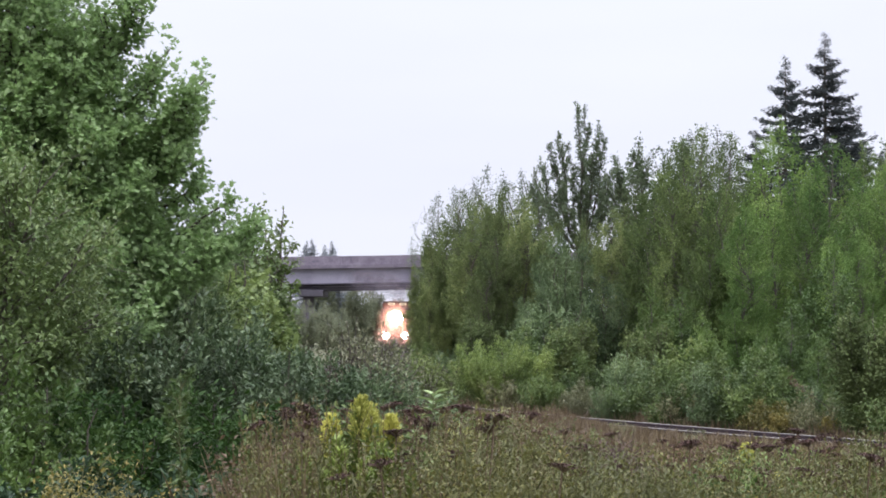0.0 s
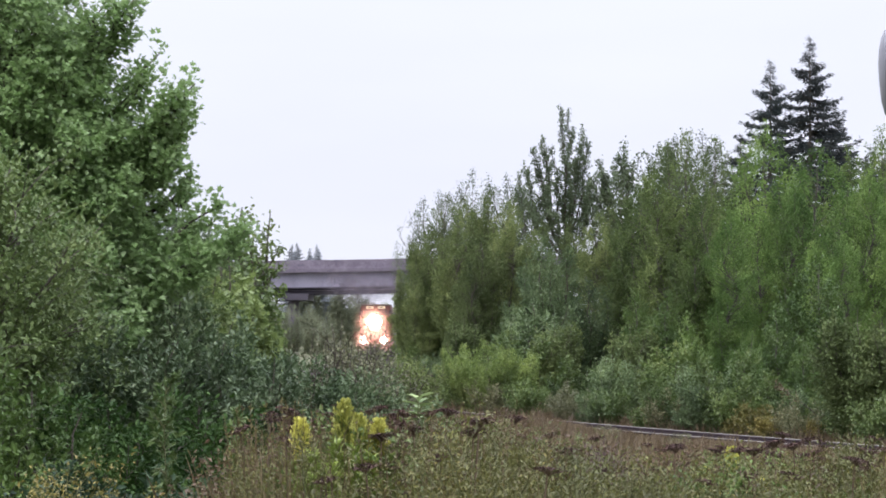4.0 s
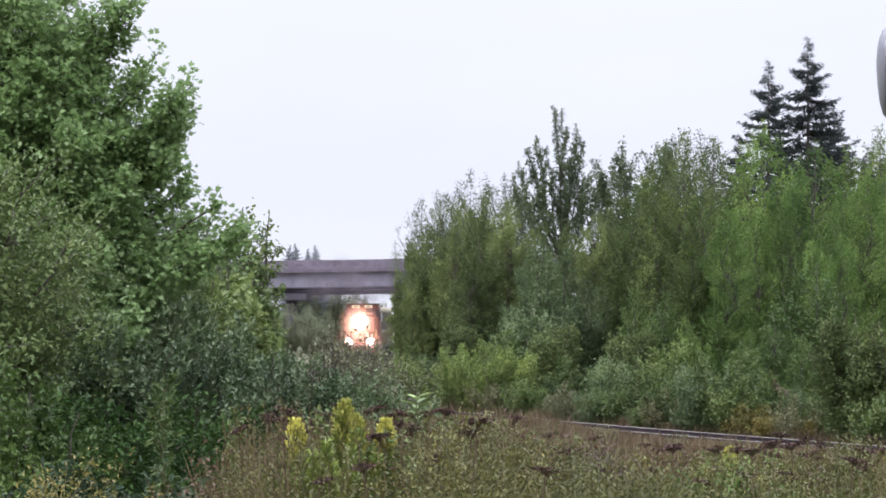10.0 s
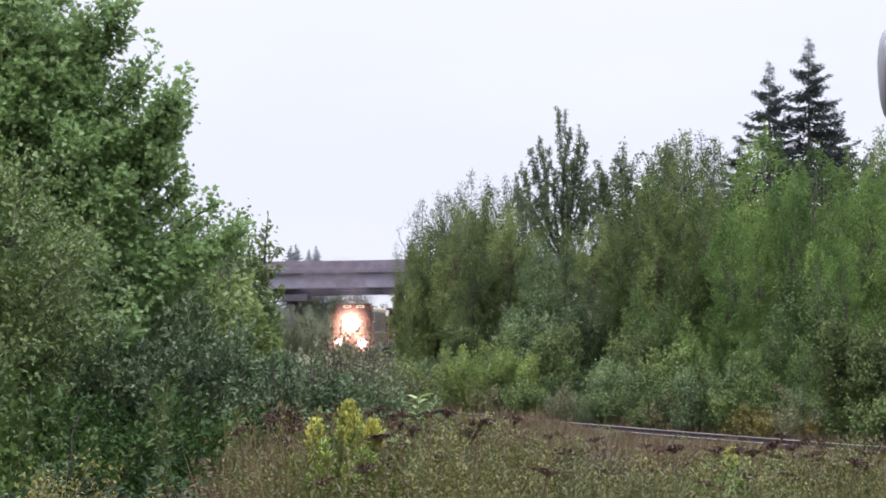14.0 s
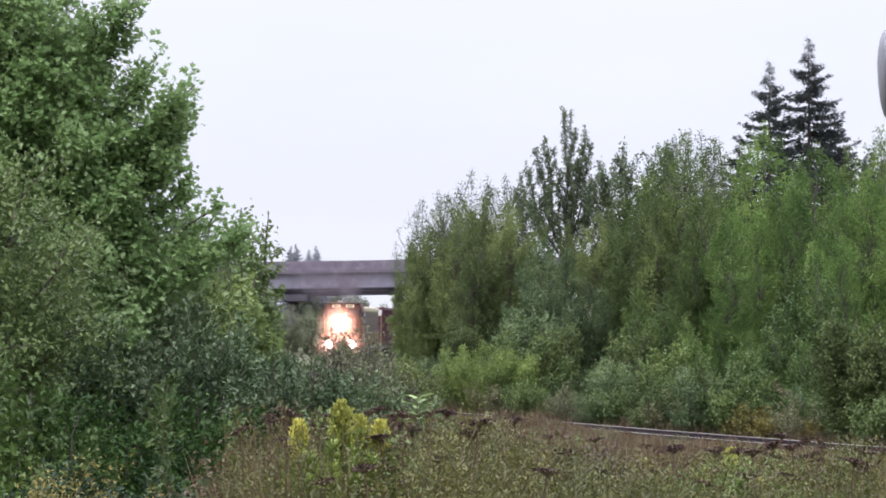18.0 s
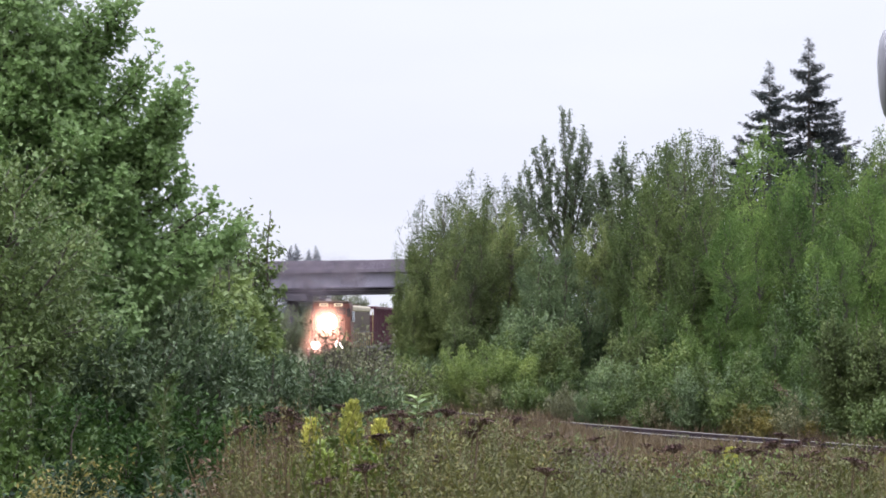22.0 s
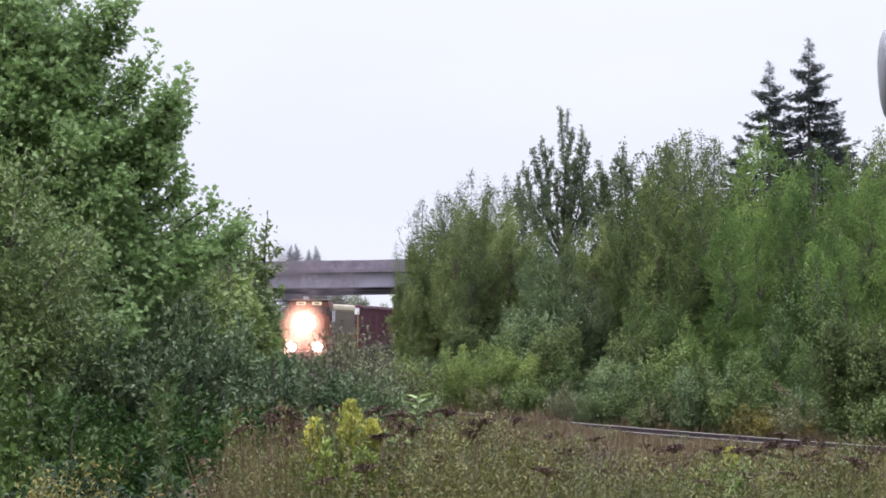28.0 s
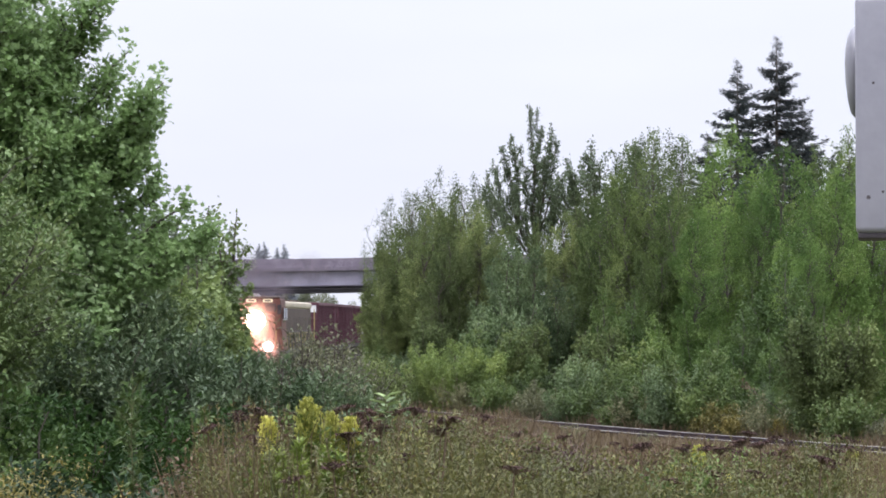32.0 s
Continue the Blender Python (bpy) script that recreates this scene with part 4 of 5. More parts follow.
poplars = plant_out(plumed("poplar_tree", 19, LEADERS, 1300, 20, 0.5, 56, 0.12, 0.085, L_POPLAR, M_BARK, 0.12, shape=finger, shell=0.1, spread=0.08, lumps=0.6, bend=0.62), POPLAR,
          "tall poplar tree with upright thin-leaved branches", "tree", "tall trees behind")
plant_out(tree("aspen_tree", 17, 12, egg(1.5, 0.5), 44, 7000, 0.15, 0.11, 60, L_POPLAR, M_BIRCHBARK, 0.10, 0.15, 0.0, 0.28), BACK,
          "thin grey-green aspen tree", "tree", "tall trees behind")


def spruce(seed, h, needles=L_SPRUCE):
    rng = np.random.default_rng(seed)
    top = empty("spruce_tree")
    u = np.linspace(0, 1, 9)
    v, f = tubes([(np.stack([0 * u, 0 * u, h * u], 1), 0.2 * (1 - u) + 0.01)], 8)
    link("trunk", raw("trunk", v, f, M_BARK, True), top)
    wood, pos, dire, siz = [], [], [], []
    z = 0.8
    while z < h - 0.15:
        r = min(3.3, 0.46 * (h - z) + 0.03)
        for j in range(7):
            az = rng.uniform(0, 6.283)
            L = r * rng.uniform(0.45, 1.15)
            s = np.linspace(0, 1, 6)
            z1 = z + rng.normal() * 0.1
            pts = np.stack([np.cos(az) * L * s, np.sin(az) * L * s, z1 + L * (-0.36 * s + 0.50 * s ** 3) * (0.4 + 0.6 * (h - z) / h)], 1)
            wood.append((pts, np.linspace(0.03 * r / 2 + 0.008, 0.004, 6)))
            n = int(14 + 75 * L)
            ss = 0.12 + 0.88 * rng.random(n)
            c, d = along_path(pts, ss)
            side = np.stack([-d[:, 1], d[:, 0], 0 * d[:, 0]], 1) * rng.choice([-1, 1], n)[:, None]
            wide = (0.05 + 0.26 * L * (1.05 - ss))[:, None]
            c = c + side * wide * rng.random((n, 1)) + rng.normal(size=(n, 3)) * 0.05
            pos.append(c)
            dire.append(d * 0.7 + side * 0.5 + rng.normal(size=(n, 3)) * 0.25 + np.array([0, 0, -0.35]))
            siz.append(np.full(n, 0.20) * min(1.0, 0.4 + 0.3 * (h - z)) * rng.uniform(0.7, 1.2, n))
        z += 0.26 + 0.34 * (1 - z / h)
    v, f = tubes(wood, 3)
    link("bough_mass", raw("bough_mass", v, f, M_BARK), top, kind="stuff")
    pos, dire, siz = np.concatenate(pos), np.concatenate(dire), np.concatenate(siz)
    v, f = leaves(rng, pos, dire, siz, siz * 0.30)
    link("crown", raw("crown", v, f, needles), top, kind="stuff")
    return top


plant_out(spruce(21, 16), SPRUCE, "tall dark spruce tree with drooping boughs", "tree", "spruces behind")
plant_out(plumed("willow_shrub", 22, bundle(9, 2.4, 0.55, 9, 1.15, 0.4, 0.98), 260, 36, 0.62, 46, 0.10, 0.045, L_TEAL, M_BARK, 0.02, spread=0.08, up=1.1, lumps=0.6), SHRUB_TEAL,
          "grey-green willow shrub beside the track", "shrub", "shrubs beside the track")
plant_out(plumed("leafy_shrub", 28, bundle(10, 2.4, 0.52, 9, 1.15, 0.4, 0.98), 250, 36, 0.6, 44, 0.095, 0.065, L_MIXED, M_BARK, 0.02, spread=0.08, up=1.1, lumps=0.6), SHRUB_GREEN,
          "fresh green leafy shrub beside the track", "shrub", "shrubs beside the track")
plant_out(plumed("alder_shrub", 23, bundle(11, 3.2, 0.55, 9, 1.0, 0.4, 0.98), 320, 40, 0.6, 46, 0.085, 0.06, L_OLIVE, M_BARK, 0.03, spread=0.08, up=1.0, lumps=0.6), SHRUB_DARK,
          "dark olive alder shrub beside the track", "shrub", "shrubs beside the track")
plant_out(plumed("round_shrub", 24, bundle(13, 2.0, 0.62, 12, 1.25, 0.62, 0.96), 1000, 44, 0.28, 50, 0.06, 0.026, L_LIME, M_BARK, 0.012, round_top, shell=0.7, spread=0.05), ROUND,
          "round yellow-green shrub beside the track", "shrub", "shrubs beside the track")
# far woods behind the bridge
FAR = [(-34, 350, 0.95, 10), (-29, 362, 0.9, 80), (-25.5, 345, 0.72, 150), (-21, 372, 0.86, 200), (-17, 355, 0.62, 260), (-13.5, 380, 0.7, 300), (-40, 345, 1.05, 40),
       (-9.5, 400, 0.6, 130), (10, 372, 0.8, 60), (16, 360, 0.9, 20), (-46, 360, 1.1, 100), (-4.5, 410, 0.42, 50), (-19, 350, 0.86, 15), (-16.4, 356, 0.84, 110), (-14.2, 350, 0.8, 210), (-12.4, 362, 0.72, 330)]
plant_out(plumed("far_tree", 25, bundle(14, 11, 2.0, 6, 2.2, 0.5, 0.9), 420, 22, 1.6, 40, 0.30, 0.22, L_FAR, M_BARK, 0.16, spread=0.35, up=1.2, out=0.6), FAR, "distant green tree behind the bridge, haze in its leaf colour", "tree", "far trees")
BANK = [(-16.2, 268, 0.50, 20), (-14.6, 276, 0.46, 150), (-17.8, 262, 0.56, 70), (-13.2, 284, 0.42, 250), (-19.5, 280, 0.60, 310), (-12.6, 262, 0.33, 190), (-15.4, 288, 0.5, 95)]
plant_out(plumed("bank_tree", 29, bundle(15, 11, 2.2, 6, 2.4, 0.5, 0.9), 420, 22, 1.4, 40, 0.26, 0.20, L_FAR, M_BARK, 0.14, spread=0.32, up=1.2, out=0.6), BANK, "green tree below the bridge, haze in its leaf colour", "tree", "trees below the bridge")
FARSPRUCE = [(-20.6, 352, 1.04, 0), (-19.0, 356, 1.0, 90), (-17.8, 352, 1.02, 40), (-22.2, 366, 1.06, 200)]
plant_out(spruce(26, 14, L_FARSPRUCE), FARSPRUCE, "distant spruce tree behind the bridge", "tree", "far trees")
# trees along the near side of the track, behind the big bush
LEFT = [(-5.7, 60, 0.62, 30), (-5.05, 57, 0.46, 120), (-6.8, 64, 0.7, 200), (-14.5, 130, 0.8, 300)]
plant_out(tree("alder_tree", 27, 9, egg(2.2, 0.4), 60, 12000, 0.15, 0.11, 45, L_POPLAR, M_BARK, 0.10, 0.05, 0.1, 0.34), LEFT, "grey-green alder tree near the track", "tree", "trees near the bush")

# ---- near growth: maple, willow, big bush, sapling ----
BOUGHS = [(0, 0, 0.6, -0.3, 0, 7.2, 1), (0, 0, 4.12, 0.96, 0, 5.57, 0.16), (0, 0, 3.82, 0.71, -0.3, 5.42, 0.2), (0, 0, 3.52, 1.16, 0, 4.94, 0.2), (0, 0, 3.32, 1.51, -0.1, 4.64, 0.17), (0, 0, 3.22, 1.36, 0.1, 4.34, 0.37),
          (0, 0, 2.82, 1.26, 0, 4.02, 0.4), (0, 0, 2.52, 1.43, 0.1, 3.7, 0.2), (0, 0, 2.32, 1.77, 0, 3.5, 0.2), (0, 0, 2.22, 2.02, 0.2, 3.28, 0.14), (0, 0, 2.02, 1.61, 0, 3.07, 0.36),
          (0, 0, 1.82, 1.18, -0.2, 2.87, 0.38), (0, 0, 2.12, 1.03, 0, 3.27, 0.4), (0, 0, 2.42, 0.8, -0.5, 3.72, 0.42), (0, 0, 2.82, 0.55, -0.7, 4.22, 0.42), (0, 0, 3.22, 0.35, -0.6, 4.82, 0.4),
          (0, 0, 1.82, 0.5, -0.9, 3.12, 0.45), (0, 0, 2.22, -0.3, -0.9, 3.82, 0.5), (0, 0, 3.02, -0.2, -0.8, 4.62, 0.5), (0, 0, 3.82, -0.1, -0.5, 5.62, 0.45), (0, 0, 1.42, 0.9, -0.7, 2.52, 0.45),
          (0, 0, 2.5, 0.75, -0.25, 3.75, 0.4), (0, 0, 2.9, 0.75, -0.3, 4.2, 0.36), (0, 0, 2, 0.95, -0.3, 3.1, 0.4), (0, 0, 3.3, 0.55, -0.3, 4.75, 0.34)]
maples = plant_out(plumed("maple_tree", 31, BOUGHS, 3000, 36, 0.36, 14, 0.060, 0.060, L_MAPLE, M_BARK, 0.09, fine="lobed", shell=0.7, spread=0.07, out=0.35, up=1.2, loose=0.6, bend=0.9),
                   [(-3.9, 24, 1.0, 0)], "maple tree with dense deep green leaves", "tree", "")
plant_out(tree("willow_tree", 32, 3.1, egg(0.6, 0.5, 0.8), 44, 16000, 0.042, 0.026, 50, L_WILLOW, M_BARK, 0.04, 0.15, 0.15, 0.22, sub=4, fine=True, stems=2, stem_spread=0.3),
          [(-3.22, 17.2, 1.0, 0), (-3.75, 26.0, 1.08, 130), (-3.15, 26.2, 1.0, 250), (-3.55, 22.0, 0.98, 60)], "olive-leaved willow at the field's edge", "tree", "willows at the field's edge")
BUSH = [(-2.61, 24.0, 1.04, 0), (-3.07, 22.5, 0.92, 130), (-1.98, 22.6, 0.86, 200), (-1.22, 24.0, 0.78, 290), (-0.72, 25.0, 0.74, 60), (-3.4, 25, 1.15, 220), (-1.80, 26.5, 0.80, 80)]


def mushroom(r):
    """A bush whose leafy top overhangs a shaded foot."""
    return lambda u: r * (0.5 + 0.5 * smooth(0.28, 0.6, u)) * math.sqrt(max(0.03, 1 - (u * 0.97) ** 3.2))


plant_out(plumed("bush", 33, bundle(12, 2.45, 0.55, 9, 0.85, 0.72, 0.98), 560, 38, 0.34, 20, 0.062, 0.030, L_BUSH, M_BARK, 0.025, umbrella, fine=True, spread=0.05, lumps=0.5, out=0.5, up=1.1), BUSH,
          "broad grey-green bush with small leaves", "bush", "bushes at the field's edge")
# deep green shrubs set at the hollows, whose shade their leaf colour imitates
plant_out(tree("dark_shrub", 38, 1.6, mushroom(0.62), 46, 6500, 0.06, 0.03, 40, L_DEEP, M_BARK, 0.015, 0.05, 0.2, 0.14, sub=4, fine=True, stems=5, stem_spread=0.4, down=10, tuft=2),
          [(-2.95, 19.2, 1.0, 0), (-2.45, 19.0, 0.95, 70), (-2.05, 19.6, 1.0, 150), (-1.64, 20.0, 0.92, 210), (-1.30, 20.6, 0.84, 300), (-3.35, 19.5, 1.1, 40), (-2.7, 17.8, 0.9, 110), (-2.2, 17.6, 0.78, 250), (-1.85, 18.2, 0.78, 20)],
          "deep green shrub, darkened in colour for the hollow under the bush", "shrub", "deep green shrubs")
plant_out(plumed("green_bush", 39, bundle(19, 1.7, 0.34, 8, 0.45, 0.5, 0.98), 300, 30, 0.28, 30, 0.05, 0.03, L_YOUNG, M_BARK, 0.012, round_top, fine=True, spread=0.05, lumps=0.5, out=0.4, up=1.1),
          [(-2.98, 16.2, 1.0, 0), (-2.72, 16.6, 0.92, 140), (-3.1, 15.4, 0.9, 260)], "fresh green bush at the field's edge", "bush", "bushes at the field's edge")
plant_out(tree("sparse_bush", 35, 2.6, dome(0.6), 34, 2300, 0.045, 0.025, 62, L_DUSTY, M_BARK, 0.014, 0.2, 0.1, 0.16, sub=3, fine=True, stems=5, stem_spread=0.4),
          [(-1.36, 24.6, 0.74, 0), (-0.95, 25.2, 0.9, 100), (-0.97, 30, 0.93, 60), (-0.7, 30.5, 0.9, 300), (-2.0, 29.5, 0.95, 20), (-1.80, 29.0, 0.85, 70), (-1.55, 30.5, 0.90, 140), (-1.18, 29, 1.0, 330), (-1.0, 28.4, 0.94, 200)], "thin bush with bare twigs", "bush", "")
saplings = plant_out(tree("sapling", 34, 3.6, egg(0.46, 0.25, 1.0), 36, 3400, 0.055, 0.038, 55, L_MIXED, M_BARK, 0.03, 0.1, 0.08, 0.2, sub=4, fine=True), [(-2.42, 30, 1.1, 0), (-2.9, 31, 0.98, 90), (-2.62, 29, 0.85, 200)],
          "thin yellow-green sapling behind the bush", "tree", "")

plant_out(plumed("young_maple", 36, bundle(18, 3.4, 0.42, 6, 0.55, 0.6, 0.95), 330, 26, 0.34, 18, 0.085, 0.085, L_YMAPLE, M_BARK, 0.03, fine="lobed", shell=0.5, spread=0.06, out=0.35, up=1.2),
          [(-2.40, 28.0, 0.97, 0), (-2.56, 29.0, 1.0, 150), (-2.9, 28.4, 0.9, 40)], "young maple tree with yellow-green leaves behind the bush", "tree", "young maples behind the bush")

saplings += plant_out(tree("sapling", 37, 3.9, lambda u: 0.30 - 0.17 * u, 30, 950, 0.068, 0.038, 48, L_MIXED, M_BARK, 0.022, 0.15, 0.12, 0.10, sub=1, fine=True), [(-2.08, 30, 1.0, 0), (-2.2, 30.4, 0.86, 120), (-2.3, 29.6, 0.94, 200)],
          "slender leafy whip behind the bush", "tree", "whips behind the bush")

# herbs and a dead branch between the shrubs and the track
BELT = [(track_x(y) + 2.6 + 2.2 * ((i * 0.618) % 1), y, 0.7 + 0.7 * ((i * 0.382) % 1), i * 83) for i, y in enumerate(np.linspace(62, 112, 64))]
plant_out(plumed("tall_herb", 45, bundle(16, 1.1, 0.22, 7, 0.55, 0.6, 0.98), 90, 20, 0.3, 58, 0.075, 0.03, L_HERB, M_STEM, 0.01, finger, spread=0.05, up=1.1), BELT[::2],
          "pale yellowish herb beside the track", "weed", "herbs beside the track")
plant_out(plumed("green_herb", 46, bundle(17, 1.2, 0.25, 7, 0.6, 0.6, 0.98), 90, 20, 0.3, 50, 0.085, 0.045, L_MIXED, M_STEM, 0.01, finger, spread=0.06, up=1.1), BELT[1::2],
          "fresh green herb beside the track", "weed", "herbs beside the track")

NEARSIDE = [(track_x(y) - 1.8 - 1.7 * ((i * 0.618) % 1), y, 0.36 + 0.26 * ((i * 0.382) % 1), i * 59) for i, y in enumerate(np.linspace(64, 102, 30))]
plant_out(plumed("low_herb", 49, bundle(20, 1.1, 0.26, 8, 0.7, 0.6, 0.98), 90, 20, 0.3, 48, 0.075, 0.035, L_HERB, M_STEM, 0.01, finger, spread=0.06, up=1.1), NEARSIDE,
          "low yellowish herb before the track", "weed", "herbs before the track")


def dead_branch(x, y):
    """A thin bare branch that leans, with a few withered leaves at its top."""
    rng = np.random.default_rng(47)
    top = tagged(empty("dead_branch", pose(x, y, ground_z(x, y) - 0.05)), "thin leaning dead branch with withered leaves", "branch")
    s = np.linspace(0, 1, 8)
    stem = np.stack([1.35 - 1.5 * s + 0.12 * np.sin(s * 5), 0 * s, 0.35 + 1.75 * s - 0.25 * s * s], 1)
    v, f = tubes([(stem, np.linspace(0.022, 0.006, 8))], 6)
    link("stem", raw("stem", v, f, M_BARK, True), top)
    v, f = tubes([(np.array([(0.62, 0.1, 0.05), (0.38, 0.05, 0.5), (0.16, 0, 1.0), (0.02, 0, 1.35)]), np.array([0.018, 0.014, 0.010, 0.005]))], 6)
    link("side_stem", raw("side_stem", v, f, M_BARK, True), top)
    c, d = along_path(stem, 0.72 + 0.28 * rng.random(70))
    v, f = leaves(rng, c + rng.normal(size=(70, 3)) * 0.09, rng.normal(size=(70, 3)), 0.085, 0.05)
    link("withered_foliage", raw("withered_foliage", v, f, L_RUST), top, kind="stuff")


dead_branch(9.55, 70.6)

# ---- weeds of the field ----
def weed_top(x, y):
    """How high the weeds stand: tops follow sight lines from the eye to fit the camera's view, tall in the middle of
    the field, lower towards the track.
    """
    q = x / max(y, 1)
    slope = 0.0515 - 0.0165 * (1 - smooth(0.0, 0.07, q)) * smooth(-0.12, -0.03, q)
    return max(0.25, 3.1 - slope * y - ground_z(x, y)) * (1 + 0.16 * noise.noise((x * 1.3, y * 0.6, 9)))


def weed_field():
    rng = np.random.default_rng(41)
    stems, lp, ld, ls, bp, bd, bl = [], [], [], [], [], [], []
    n = 0
    while n < 8000:
        y = 10.5 + 43.5 * rng.random() ** 1.35
        x = rng.uniform(-0.20, 0.20) * y
        if x < -0.045 * y and (y > 16 or x < -0.085 * y) and rng.random() < (1.1 if x < -0.085 * y else 0.85):
            continue
        if y > 44 and abs(x - track_x(y)) < 3.2:
            continue
        n += 1
        g = ground_z(x, y)
        h = weed_top(x, y) * (0.55 + 0.47 * rng.random() ** 0.7)
        lean = rng.normal(size=2) * 0.09 * h
        s = np.linspace(0, 1, 4)
        pts = np.stack([x + lean[0] * s * s, y + lean[1] * s * s, g + h * s], 1)
        stems.append((pts, np.linspace(0.0026, 0.001, 4)))
        if rng.random() < 0.72:
            k = int(40 + 40 * rng.random())
            ss = 0.25 + 0.75 * rng.random(k)
            c, d = along_path(pts, ss)
            a = rng.uniform(0, 6.283, k)
            lp.append(c)
            ld.append(np.stack([np.cos(a), np.sin(a), rng.normal(0.8, 0.4, k)], 1))
            ls.append(rng.uniform(0.008, 0.024, k) * (0.8 + y / 45))
        for j in range(3):
            bp.append((x + rng.normal() * 0.12, y + rng.normal() * 0.12, g))
            bd.append((rng.normal() * 0.28, rng.normal() * 0.28, 1.0))
            bl.append(h * rng.uniform(0.5, 0.95))
    v, f = tubes(stems, 3)
    tagged(link("weed_stems", raw("weed_stems", v, f, M_DRYSTEM)), "brown stems of tall field weeds", "weeds", kind="stuff")
    lp, ld, ls = np.concatenate(lp), np.concatenate(ld), np.concatenate(ls)
    v, f = leaves(rng, lp, ld, ls, ls * 0.33, True)
    tagged(link("weed_leaves", raw("weed_leaves", v, f, L_WEED)), "yellowish green leaves of tall field weeds", "weeds", kind="stuff")
    bl = np.array(bl)
    v, f = leaves(rng, np.array(bp), np.array(bd), bl, 0.006, True, 3.0)
    tagged(link("tall_grass", raw("tall_grass", v, f, L_GRASS)), "dry yellowish tall grass between the weeds", "grass", kind="stuff")


weed_field()


def trackside_grass():
    rng = np.random.default_rng(42)
    bp, bd, bl = [], [], []
    for i in range(42000):
        y = rng.uniform(50, 135)
        side = rng.choice([-1, 1], p=[0.35, 0.65])
        off = side * (2.3 + abs(rng.normal()) * 2.4)
        x = track_x(y) + off
        bp.append((x, y, ground_z(x, y) - 0.02))
        bd.append((rng.normal() * 0.35, rng.normal() * 0.35, 1.0))
        bl.append(rng.uniform(0.35, 1.1) * (0.7 + 0.3 * noise.noise((x * 0.5, y * 0.5, 2))))
    for i in range(22000):
        y = rng.uniform(55, 100)
        x = track_x(y) - (0.9 + abs(rng.normal()) * 0.9)
        if noise.noise((x * 0.8, y * 0.8, 4.4)) < -0.3:
            continue
        bp.append((x, y, -0.25))
        bd.append((rng.normal() * 0.4, rng.normal() * 0.4, 1.0))
        tall = 0.09 * smooth(68, 74, y) + 0.14 * smooth(82, 85, y) + 0.15 * smooth(73, 75, y) * (1 - smooth(78, 80, y))
        bl.append(0.255 + tall + rng.uniform(-0.06, 0.06) + 0.10 * noise.noise((x * 0.8, y * 0.8, 7)))
    v, f = leaves(rng, np.array(bp), np.array(bd), np.array(bl), 0.035, False, 0.5)
    tagged(link("trackside_grass", raw("trackside_grass", v, f, L_GRASS)), "dry pale grass along the track", "grass", kind="stuff")


trackside_grass()


def goldenrod(seed, h, bloom=True):
    """A goldenrod plant: stem, narrow leaves and a plume of small yellow flowers."""
    rng = np.random.default_rng(seed)
    top = empty("goldenrod")
    s = np.linspace(0, 1, 6)
    pts = np.stack([0.03 * h * s * s, 0.02 * h * s * s, h * s], 1)
    v, f = tubes([(pts, np.linspace(0.006, 0.002, 6))], 5)
    link("stem", raw("stem", v, f, M_STEM, True), top)
    k = 640
    ss = np.sort(0.1 + 0.86 * rng.random(k) ** 0.7)
    c, d = along_path(pts, ss)
    a = rng.uniform(0, 6.283, k)
    L = 0.085 * (1.15 - ss * 0.55)
    v, f = leaves(rng, c, np.stack([np.cos(a), np.sin(a), rng.normal(1.0, 0.3, k)], 1), L, L * 0.25, True)
    link("foliage", raw("foliage", v, f, L_GOLDLEAF), top, "narrow yellow-green leaves", "stuff")
    if not bloom:
        return top
    ray, pos, dire = [], [], []
    for j in range(30):
        u = 0.84 + 0.16 * j / 29
        p0, _ = along_path(pts, np.array([u]))
        az = j * 2.4
        LL = 0.125 * (1.0 - (u - 0.84) / 0.16 * 0.72) * rng.uniform(0.75, 1.15)
        tp = limb_path(p0[0], az, LL, 62, -0.08, 5)
        ray.append((tp, np.linspace(0.002, 0.001, 5)))
        m = 56
        q, dd = along_path(tp, 0.15 + 0.85 * rng.random(m))
        pos.append(q + rng.normal(size=(m, 3)) * 0.0035 + np.array([0, 0, 0.008]))
        dire.append(dd + rng.normal(size=(m, 3)) * 0.45 + np.array([0, 0, 0.3]))
    pos, dire = np.concatenate(pos), np.concatenate(dire)
    v, f = tubes(ray, 3)
    pl = link("plume", raw("plume", v, f, M_STEM), top)
    v, f = leaves(rng, pos, dire, 0.018, 0.008)
    link("bloom", raw("bloom", v, f, L_GOLD), pl, "plume of small yellow flowers", "stuff")
    return top


